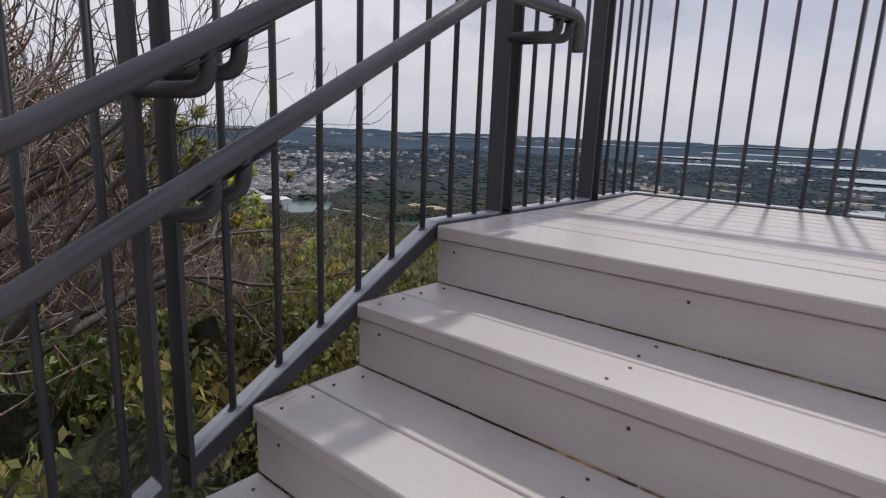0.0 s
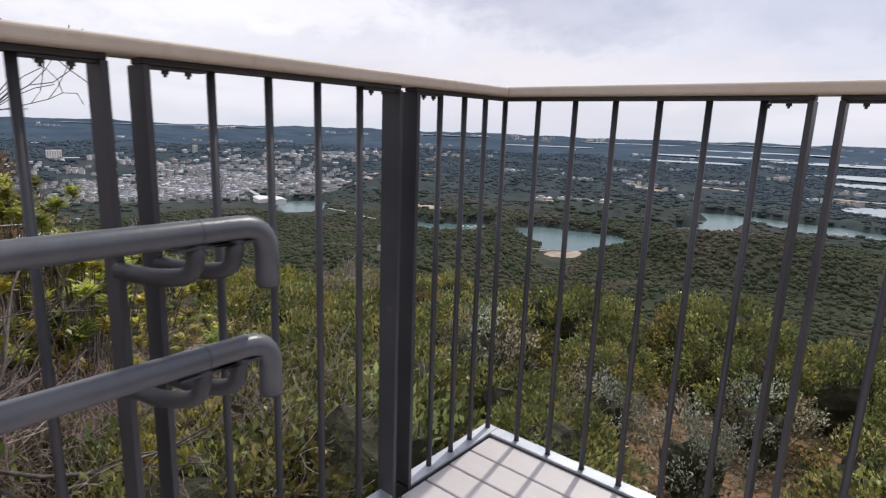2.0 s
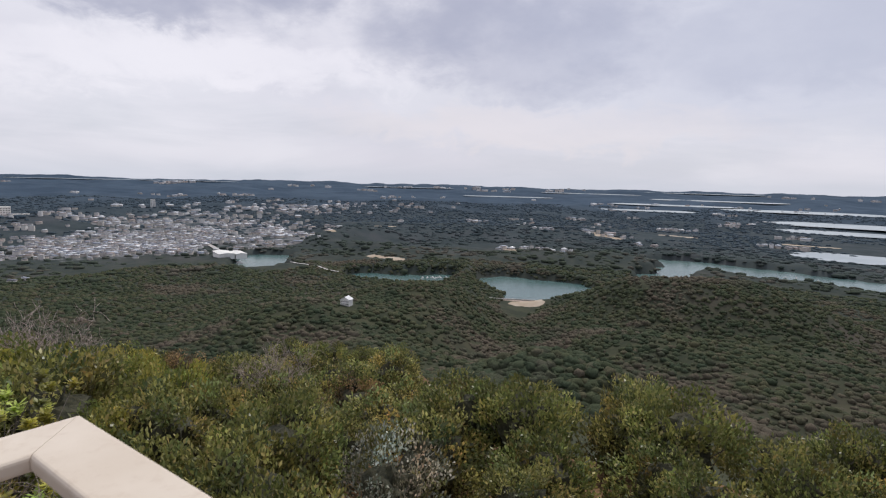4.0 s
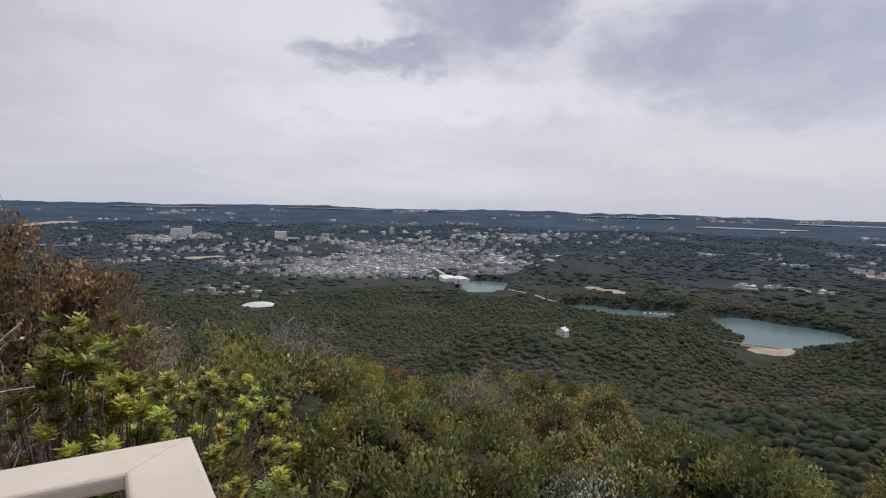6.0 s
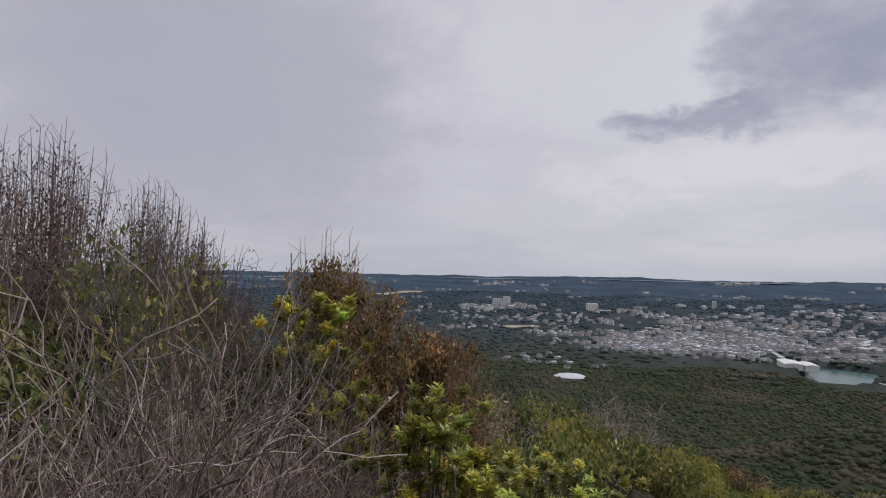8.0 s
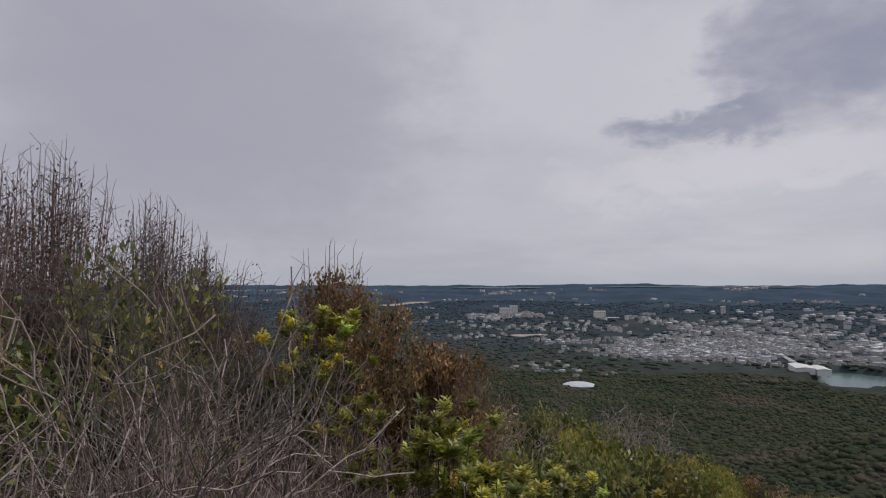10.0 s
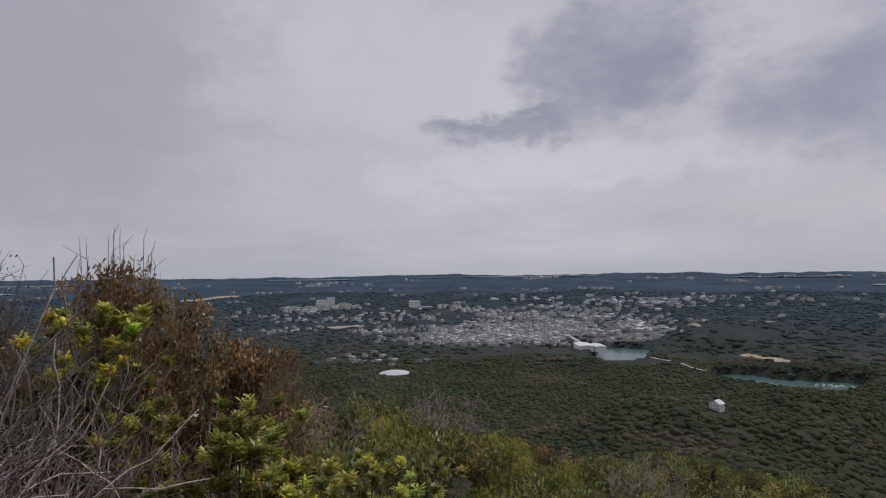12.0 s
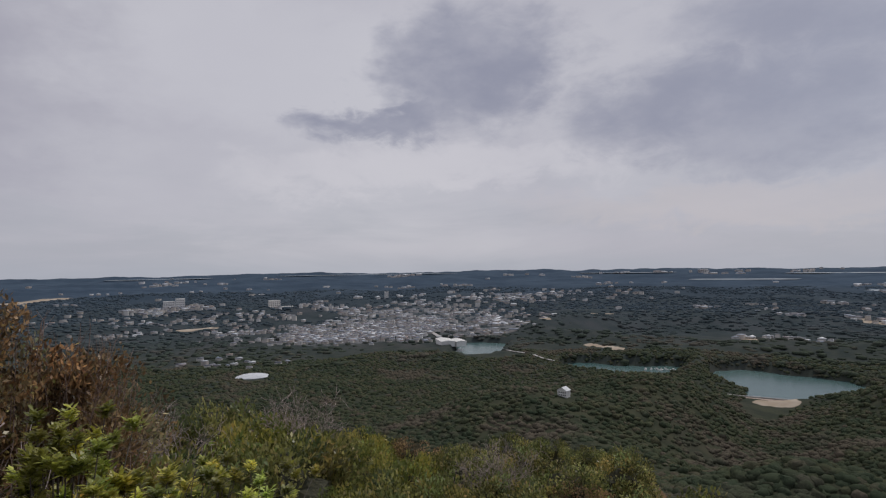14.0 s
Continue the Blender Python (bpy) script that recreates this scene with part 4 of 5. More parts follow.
def baluster(parent, x, y, z0, z1):
    part("baluster", tube_bm([(x, y, z0), (x, y, z1)], 0.0082, 10), M_STEEL, parent, smooth=True)
    bm = bmesh.new()
    bmesh.ops.create_cone(bm, segments=10, radius1=0.0125, radius2=0.009, depth=0.007, cap_ends=True, matrix=Matrix.Translation((x, y, z0 + 0.004)))
    part("weld_collar", bm, M_STEEL, parent)


def stile(parent, x, y, z0, z1, along_y=True):
    part("stile", box_bm(x - 0.034, y - 0.006, z0, x + 0.027, y + 0.006, z1, 0.002, 2) if along_y else box_bm(x - 0.006, y - 0.027, z0, x + 0.006, y + 0.034, z1, 0.002, 2), M_STEEL, parent)


def strip_along_y(parent, name, ys, x0, x1, lift, thick, mat):
    """A flat bar that follows the fence's line on the left side."""
    bm = bmesh.new()
    prev = None
    for y in ys:
        z = drop(y) + lift
        ring = [bm.verts.new(p) for p in ((x0, y, z), (x1, y, z), (x1, y, z - thick), (x0, y, z - thick))]
        if prev:
            for k in range(4):
                bm.faces.new((prev[k], prev[(k + 1) % 4], ring[(k + 1) % 4], ring[k]))
        else:
            bm.faces.new(ring)
        prev = ring
    bm.faces.new(prev[::-1])
    bmesh.ops.recalc_face_normals(bm, faces=bm.faces)
    bmesh.ops.bevel(bm, geom=[e for e in bm.edges if e.calc_face_angle(0) > 0.6], offset=0.0015, segments=1, affect="EDGES")
    part(name, bm, mat, parent)


FX, TOP = 0.024, 1.103
GROUP = "fence panels round the deck"


def bolt(parent, x, y, z):
    bm = bmesh.new()
    bmesh.ops.create_cone(bm, segments=6, radius1=0.0065, radius2=0.0065, depth=0.006, cap_ends=True, matrix=Matrix.Translation((x, y, z - 0.0085)))
    bmesh.ops.create_cone(bm, segments=10, radius1=0.003, radius2=0.003, depth=0.005, cap_ends=True, matrix=Matrix.Translation((x, y, z - 0.0138)))
    part("bolt", bm, M_STEEL, parent)


def joint_plate(parent, x0, y0, x1, y1, dz=0.0, slope=0.0):
    """The thin plate under the top bar that ties two panels together."""
    bm = box_bm(x0, y0, TOP - 0.0055, x1, y1, TOP - 0.0008, 0.001)
    for v in bm.verts:
        v.co.z += dz + slope * (v.co.y - y0)
    part("joint_plate", bm, M_STEEL, parent)


def left_panel(y0, y1, balusters, label):
    t = thing("fence_panel", label, "fence", GROUP)
    ys = [y0] + ([BEND_Y] if y0 < BEND_Y - 0.05 and y1 > BEND_Y + 0.05 else []) + [y1]
    strip_along_y(t, "bottom_plate", ys, 0.0, 0.05, 0.012, 0.008, M_PLATE)
    strip_along_y(t, "flange", ys, 0.044, 0.050, 0.0035, 0.045, M_STEEL)
    strip_along_y(t, "top_bar", ys, 0.006, 0.046, TOP + 0.010, 0.010, M_STEEL)
    for y in (y0 + 0.006, y1 - 0.006):
        stile(t, FX, y, drop(y) - 0.06, drop(y) + TOP - 0.0005)
    for y in balusters:
        baluster(t, FX, y, drop(y) + 0.006, drop(y) + TOP + 0.002)
    for y in (y0 + 0.045, y0 + 0.085, y1 - 0.085, y1 - 0.045):
        bolt(t, FX + 0.006, y, drop(y) + TOP - 0.001)
    for a, e in ((y0 + 0.0125, y0 + 0.115), (y1 - 0.115, y1 - 0.0125)):
        joint_plate(t, 0.010, a, 0.042, e, drop(a), SLOPE if e < BEND_Y else 0.0)
    return t


left_panel(-4.10, -2.273, [-4.0 + 0.1185 * k for k in range(15)], "dark painted steel stair fence panel with round balusters, sloping")
left_panel(-2.227, -1.150, [-2.113 + 0.1207 * k for k in range(8)], "dark painted steel fence panel bending from stairs to deck")
left_panel(-1.100, -0.500, [-0.971 + 0.119 * k for k in range(4)], "short dark painted steel fence panel with round balusters")


def corner_panel():
    t = thing("fence_panel", "dark steel fence panel turning round the deck corner", "fence", GROUP)
    strip_along_y(t, "bottom_plate", [-0.449, 0.0], 0.0, 0.05, 0.012, 0.008, M_PLATE)
    part("bottom_plate", box_bm(0.0505, -0.05, 0.004, 0.832, 0.0, 0.012, 0.0015), M_PLATE, t)
    strip_along_y(t, "flange", [-0.449, -0.05], 0.044, 0.050, 0.0035, 0.045, M_STEEL)
    part("flange", box_bm(0.0505, -0.050, -0.04, 0.832, -0.045, 0.0035, 0.001), M_STEEL, t)
    strip_along_y(t, "top_bar", [-0.449, -0.004], 0.006, 0.046, TOP + 0.010, 0.010, M_STEEL)
    part("top_bar", box_bm(0.0465, -0.046, TOP, 0.832, -0.006, TOP + 0.010, 0.0015), M_STEEL, t)
    stile(t, FX, -0.443, -0.06, TOP - 0.0005)
    stile(t, 0.826, -0.026, -0.06, TOP - 0.0005, False)
    for y in (-0.331, -0.227, -0.128):
        baluster(t, FX, y, 0.006, TOP + 0.002)
    baluster(t, 0.022, -0.022, 0.006, TOP + 0.002)
    for k in range(6):
        baluster(t, 0.142 + 0.1180 * k, -0.026, 0.006, TOP + 0.002)
    joint_plate(t, 0.010, -0.4365, 0.042, -0.343)
    joint_plate(t, 0.742, -0.042, 0.8195, -0.010)
    for y in (-0.404, -0.366):
        bolt(t, FX + 0.006, y, TOP - 0.001)
    for x in (0.742, 0.782):
        bolt(t, x, -0.03, TOP - 0.001)


corner_panel()


def right_panel(x0, x1):
    t = thing("fence_panel", "dark painted steel deck fence panel with round balusters", "fence", GROUP)
    part("bottom_plate", box_bm(x0, -0.05, 0.004, x1, 0.0, 0.012, 0.0015), M_PLATE, t)
    part("flange", box_bm(x0, -0.050, -0.04, x1, -0.045, 0.0035, 0.001), M_STEEL, t)
    part("top_bar", box_bm(x0, -0.046, TOP, x1, -0.006, TOP + 0.010, 0.0015), M_STEEL, t)
    stile(t, x0 + 0.006, -0.026, -0.06, TOP - 0.0005, False)
    stile(t, x1 - 0.006, -0.026, -0.06, TOP - 0.0005, False)
    x = x0 + 0.135
    while x < x1 - 0.06:
        baluster(t, x, -0.026, 0.006, TOP + 0.002)
        x += 0.1188
    joint_plate(t, x0 + 0.0125, -0.042, x0 + 0.115, -0.010)
    for x in (x0 + 0.045, x0 + 0.085):
        bolt(t, x, -0.03, TOP - 0.001)


right_panel(0.877, WIDE)


def rail_piece(corners, z0, z1, name, label):
    """A timber-look rail piece with rounded long edges and mitred ends; corners are (x, y, dz) all round."""
    bm = bmesh.new()
    lo = [bm.verts.new((x, y, z0 + dz)) for x, y, dz in corners]
    hi = [bm.verts.new((x, y, z1 + dz)) for x, y, dz in corners]
    n = len(corners)
    bm.faces.new(lo[::-1]), bm.faces.new(hi)
    for k in range(n):
        bm.faces.new((lo[k], lo[(k + 1) % n], hi[(k + 1) % n], hi[k]))
    bmesh.ops.recalc_face_normals(bm, faces=bm.faces)
    long_edges = [e for e in bm.edges if e.calc_length() > 0.3]
    bmesh.ops.bevel(bm, geom=long_edges, offset=0.007, segments=3, affect="EDGES", profile=0.5)
    bm.normal_update()
    ob = part(name, bm, M_RAIL)
    return tagged(ob, label, "handrail", "beige rails on the fence")


RZ0, RZ1 = TOP + 0.0105, TOP + 0.037
XO, XI, YO, YI = -0.028, 0.073, 0.020, -0.083
rail_piece([(XI, YI - 0.0004, 0), (XO, YO - 0.0004, 0), (XO, BEND_Y, 0), (XI, BEND_Y, 0)], RZ0, RZ1, "top_rail", "beige composite handrail on top of the fence, mitred at the corner")
rail_piece([(XO + 0.0008, YO, 0), (XI + 0.0008, YI, 0), (WIDE, YI, 0), (WIDE, YO, 0)], RZ0, RZ1, "top_rail", "beige composite handrail on top of the fence, mitred at the corner")
low = drop(-4.1)
rail_piece([(XI, BEND_Y - 0.001, 0), (XO, BEND_Y - 0.001, 0), (XO, -4.1, low), (XI, -4.1, low)], RZ0, RZ1, "top_rail", "beige composite handrail sloping down beside the stairs")


# ---- double handrail of the stairs ----
def build_handrail():
    t = thing("stair_handrail", "double grey coated pipe handrail with hooked ends", "handrail")
    HX = 0.182
    for name, z, tip in (("upper_pipe", 0.845, 0.738), ("lower_pipe", 0.635, 0.533)):
        by, ty = -1.430, -0.968
        y0 = -4.0
        line = [(HX, y0, z + (y0 - by) * SLOPE), (HX, by, z), (HX, ty, z), (HX, ty, tip)]
        pipe = part(name, tube_bm(rounded(line, 0.055, 8), 0.0205, 18), M_PIPE, t, smooth=False)
        pipe.data.shade_smooth()
        part("end_cap", tube_bm([(HX, ty, tip - 0.003), (HX, ty, tip - 0.0002)], 0.0185, 16), M_STEEL, pipe)
        part("joint_ring", tube_bm([(HX, -1.090, z), (HX, -1.087, z)], 0.0209, 18), M_STEEL, pipe)
        for post_y in (-1.158, -1.092, -2.279, -2.221):
            zz = z + min(0, (post_y + 0.05 - by) * SLOPE)
            arm = [(FX + 0.02, post_y, zz - 0.075), (HX - 0.05, post_y + 0.02, zz - 0.075), (HX - 0.004, post_y + 0.06, zz - 0.072), (HX, post_y + 0.065, zz - 0.018 + (0 if post_y > by else 0.02))]
            br = part("bracket", tube_bm(rounded(arm, 0.03, 5), 0.0145, 12), M_STEEL, t)
            br.data.shade_smooth()
            s = 0 if post_y > by else SLOPE
            bm = box_bm(HX - 0.014, post_y + 0.02, -0.004, HX + 0.014, post_y + 0.125, 0.0, 0.001)
            for v in bm.verts:
                v.co.z += zz - 0.0212 + (v.co.y - post_y - 0.05) * s - (0.0 if s == 0 else 0.004)
            part("saddle", bm, M_STEEL, t)


build_handrail()


# ---- plants ----
def leaf_cloud(rng, centres, spread, count, length, width, out_from):
    """Small pointed leaves, folded along the middle, gathered round the centres."""
    pick = rng.integers(0, len(centres), count)
    c = centres[pick]
    d = rng.standard_normal((count, 3))
    d /= np.linalg.norm(d, axis=1)[:, None]
    p = c + d * (spread * rng.uniform(0.25, 1.0, count) ** 0.6)[:, None]
    a = (p - out_from)
    a /= np.linalg.norm(a, axis=1)[:, None] + 1e-6
    a = a * 0.7 + rng.standard_normal((count, 3)) * 0.65 + np.array([0, 0, 0.45])
    a /= np.linalg.norm(a, axis=1)[:, None]
    b = np.cross(a, rng.standard_normal((count, 3)))
    b /= np.linalg.norm(b, axis=1)[:, None] + 1e-6
    nrm = np.cross(a, b)
    L = (length * rng.uniform(0.65, 1.25, count))[:, None]
    W = (width * rng.uniform(0.7, 1.25, count))[:, None]
    co = np.stack([p, p + a * L * 0.55 + b * W * 0.5 + nrm * W * 0.16, p + a * L, p + a * L * 0.55 - b * W * 0.5 + nrm * W * 0.16], 1)
    return co.reshape(-1, 3), np.arange(count * 4).reshape(-1, 4), pick


def foliage(parent, co, f, pick, mat, seed):
    """The leaves as one mesh, with a lighter or browner tone for each spray."""
    ob = quads_ob("foliage", co, f, mat, parent)
    g = np.random.default_rng(seed + 9000)
    n = int(pick.max()) + 1
    v = (0.32 + 1.75 * g.uniform(0, 1, n) ** 1.3)[:, None] * np.array([1, 1, 1.0]) * (1 + g.normal(0, 0.12, (n, 1)) * np.array([1, 0, -0.5]))
    col = np.ones((len(co), 4), np.float32)
    col[:, :3] = np.repeat(v[pick], 4, axis=0)
    att = ob.data.color_attributes.new("tone", "FLOAT_COLOR", "POINT")
    att.data.foreach_set("color", col.ravel())
    return ob


def segments_mesh(p0, p1, r0, r1, sides=3):
    p0, p1 = np.asarray(p0), np.asarray(p1)
    r0, r1 = np.asarray(r0)[:, None], np.asarray(r1)[:, None]
    d = p1 - p0
    d /= np.linalg.norm(d, axis=1)[:, None] + 1e-9
    ref = np.where(np.abs(d[:, 2:3]) < 0.9, [[0, 0, 1.0]], [[1.0, 0, 0]])
    u = np.cross(d, ref)
    u /= np.linalg.norm(u, axis=1)[:, None] + 1e-9
    v = np.cross(d, u)
    rings = []
    for p, r in ((p0, r0), (p1, r1)):
        for k in range(sides):
            t = 2 * math.pi * k / sides
            rings.append(p + r * (math.cos(t) * u + math.sin(t) * v))
    co = np.stack(rings, 1)
    n = len(p0)
    f = np.array([(k, (k + 1) % sides, sides + (k + 1) % sides, sides + k) for k in range(sides)])
    return co.reshape(-1, 3), (f[None] + (np.arange(n) * 2 * sides)[:, None, None]).reshape(-1, 4)


def grow(rng, base, up, length, radius, depth, kids, spread, droop=0.0, kink=0.25, min_r=0.0012, allow=None):
    """Branches of branches: lists of segment ends and radii."""
    out = []

    def branch(p, d, ln, r, lev):
        steps = 6 if lev < depth else 4
        pts = []
        for k in range(steps):
            d = d + rng.standard_normal(3) * kink * 0.42 + np.array([0, 0, 0.10 - droop * lev])
            d = d / np.linalg.norm(d)
            q = p + d * ln / steps
            if allow and not allow(q):
                return
            r1 = max(min_r, r * (1 - 0.55 * (k + 1) / steps))
            out.append((p, q, max(min_r, r * (1 - 0.55 * k / steps)), r1))
            pts.append((q, d, r1))
            p = q
        if lev >= depth:
            return
        n = kids[min(lev, len(kids) - 1)]
        for k in range(n):
            q, dd, rr = pts[min(steps - 1, int(rng.uniform(0.25, 1.0) * steps))]
            side = rng.standard_normal(3)
            side -= dd * side.dot(dd)
            side /= np.linalg.norm(side) + 1e-6
            nd = dd * 1.0 + side * spread * rng.uniform(0.6, 1.3)
            branch(q, nd / np.linalg.norm(nd), ln * rng.uniform(0.45, 0.75), rr * rng.uniform(0.55, 0.8), lev + 1)

    branch(np.array(base, float), np.array(up, float) / np.linalg.norm(up), length, radius, 0)
    return out


def branches_ob(name, segs, mat, parent, label="", sides=3):
    co, f = segments_mesh([s[0] for s in segs], [s[1] for s in segs], [s[2] for s in segs], [s[3] for s in segs], sides)
    return quads_ob(name, co, f, mat, parent, label, smooth=True)


def leafy_shrub(seed, radius, height, leaves, length, width, mat, label, category="shrub", clumps=30, core=0.52, group="shrubs on the slope"):
    rng = np.random.default_rng(seed)
    t = thing("shrub", label, category, group)
    d = rng.standard_normal((clumps, 3))
    d /= np.linalg.norm(d, axis=1)[:, None]
    d[:, 2] = np.abs(d[:, 2]) * 1.1 - 0.22
    centres = d * np.array([radius, radius, height * 0.52]) * rng.uniform(0.68, 1.05, (clumps, 1)) + np.array([0, 0, height * 0.48])
    co, f, pick = leaf_cloud(rng, centres, radius * 0.26, leaves, length, width, np.array([0, 0, height * 0.25]))
    foliage(t, co, f, pick, mat, seed)
    segs = []
    for c in centres[::2]:
        q = np.array([0, 0, 0.0])
        mid = c * 0.5 + rng.standard_normal(3) * 0.08
        segs += [(q, mid, 0.018, 0.011), (mid, c, 0.011, 0.004)]
    branches_ob("branchwork", segs, M_BARK, t, sides=4)
    # added solid blob, coloured dark as the shade behind the outer leaves
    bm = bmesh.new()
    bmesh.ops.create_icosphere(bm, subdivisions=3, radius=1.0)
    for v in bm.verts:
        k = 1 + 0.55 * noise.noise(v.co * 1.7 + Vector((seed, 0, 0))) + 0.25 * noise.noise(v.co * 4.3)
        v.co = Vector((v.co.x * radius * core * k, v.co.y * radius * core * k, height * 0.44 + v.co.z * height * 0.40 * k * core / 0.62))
    part("inner_foliage", bm, M_SHADE_CORE, t, "solid core for the inner foliage, shade put into its dark colour")
    return t


def bare_shrub(seed, height, stems, mat, label, depth=3, kids=(4, 4, 3), thick=0.011, spread=0.75, group="bare shrubs on the slope", lean=0.45, min_r=0.0016):
    rng = np.random.default_rng(seed)
    t = thing("bare_shrub", label, "shrub", group)
    made = []
    for k in range(stems):
        a = 2 * math.pi * k / stems + rng.uniform(-0.5, 0.5)
        up = np.array([math.cos(a) * lean, math.sin(a) * lean, 1.0])
        base = np.array([math.cos(a), math.sin(a), 0]) * rng.uniform(0.0, 0.12)
        made.append(grow(rng, base, up, height * rng.uniform(0.5, 0.7), thick * rng.uniform(0.7, 1.2), depth, kids, spread, 0.0, 0.62, min_r))
    k = min(1.25, height / max(s[1][2] for m in made for s in m))
    for m in made:
        branches_ob("branch", [(a * k, b * k, r, q) for a, b, r, q in m if a[2] > -0.1], mat, t)
    return t


def place(proto, spots, rng, first=True):
    """Copies of a plant at (x, y, scale, ...) on the ground."""
    for i, (x, y, s, z) in enumerate(spots):
        m = Matrix.Translation((x, y, z)) @ Matrix.Rotation(rng.uniform(0, 2 * math.pi), 4, "Z") @ Matrix.Rotation(rng.uniform(-0.12, 0.12), 4, "X")
        if i == 0:
            proto.matrix_basis = m @ Matrix.Diagonal((s, s, s * rng.uniform(0.9, 1.15), 1))
        else:
            keep = proto.scale.copy()
            c = copy_thing(proto, m)
            k = s * rng.uniform(0.92, 1.08)
            c.scale = (k, k, k * rng.uniform(0.9, 1.12))


def gz(x, y):
    return float(ground_z(x, y))


def cap(x, y):
    """How high a plant may reach without closing the views from the stairs and the deck."""
    top = 9.0
    for ex, ey, ez, steps in ((1.13, -2.71, 0.28, ((46, -10.5), (57, -9.0), (64, -7.5), (71, -5.0), (76, -2.0), (80, 4.0), (86, 30))), (1.04, -1.82, 0.84, ((48, -14.0), (60, -13.0), (70, -9.5), (78, -3.0), (84, 2.0), (90, 25))), (1.05, -1.51, 1.02, ((52, -14.5), (66, -12.5), (71, -8.0), (76, -1.0), (82, 4.0), (90, 25)))):
        yaw = math.degrees(math.atan2(ex - x, y - ey))
        if y > ey:
            top = min(top, ez + math.hypot(x - ex, y - ey) * math.tan(radians(float(np.interp(yaw, [s[0] for s in steps], [s[1] for s in steps])))))
    return top


def brow(yaw, r):
    """How high the shrubs on the open slope reach."""
    flat = -0.42 - 0.155 * r
    low = flat + float(np.interp(yaw, [0, 30, 46, 66, 80, 95], [-0.25, -0.15, 0.0, 0.28, 0.2, 0.3])) * min(1.0, r / 10)
    crest = 1.58 + r * math.tan(radians(float(np.interp(yaw, [0, 30, 36, 46, 51, 60, 66, 80, 95], [-20, -18.5, -16.8, -15.6, -14.8, -13.9, -13.2, -13.2, -12.5]))))
    return low + max(0.0, crest - low) * min(1.0, max(0.0, (r - 6.5) / 3.5))


def build_shrubs():
    rng = random.Random(31)
    kinds = {
        "green": [leafy_shrub(100 + k, 0.92, 1.75, 3700, 0.084, 0.040, M_LEAF_GREEN, "dense dark evergreen shrub with small glossy leaves") for k in range(2)],
        "olive": [leafy_shrub(120 + k, 0.90, 1.70, 3600, 0.082, 0.038, M_LEAF_OLIVE, "olive-green shrub with yellowing small leaves") for k in range(2)],
        "yellow": [leafy_shrub(140 + k, 0.85, 1.65, 3400, 0.085, 0.036, M_LEAF_YELLOW, "yellow-green shrub with whorled oblong leaves") for k in range(1)],
        "silver": [leafy_shrub(160, 0.80, 1.70, 2400, 0.060, 0.030, M_LEAF_SILVER, "sparse shrub with silvery pale leaves", core=0.42)],
        "brown": [leafy_shrub(170, 0.80, 1.65, 3000, 0.062, 0.026, M_LEAF_BROWN, "shrub with withered orange-brown leaves", core=0.5)],
    }
    spots = {k: [[] for _ in v] for k, v in kinds.items()}
    # even rows of plants outward from the lookout, shaken up
    r = 2.2
    while r < 21.0:
        step = 1.15 + 0.055 * r
        n = int(radians(150) * r / step)
        for k in range(n):
            yaw = -14 + 150 * (k + rng.uniform(0.1, 0.9)) / n
            rr = r + rng.uniform(-0.4, 0.4)
            x, y = polar(yaw, rr)
            if y < 0.75 and x > -0.95:
                continue
            if yaw > 94 and rr < 8.5 or yaw > 104:
                continue
            if rr > float(np.interp(yaw, [0, 36, 44], [11.5, 11.5, 22.0])):
                continue
            top = min(brow(yaw, rr), cap(x, y))
            s = max(0.55, (top - gz(x, y)) / 1.75) * rng.uniform(0.9, 1.1)
            s = min(s, 1.75) * (1 + 0.018 * rr)
            v = noise.noise((x * 0.33, y * 0.33, 2.0)) + rng.uniform(-0.3, 0.3)
            if yaw > 64:
                kind = "yellow" if v > 0.16 else "olive" if v > -0.25 else "green"
            else:
                kind = "green" if v < -0.02 else "olive" if v < 0.36 else "silver" if v < 0.52 or rr < 7 else "brown"
            q = spots[kind][rng.randrange(len(kinds[kind]))]
            q.append((x, y, s, min(top - 1.72 * s + rng.uniform(-0.35, 0.12), gz(x, y) + 0.1)))
        r += 1.05 + 0.045 * r
    for kind, protos in kinds.items():
        for proto, where in zip(protos, spots[kind]):
            place(proto, where, rng)


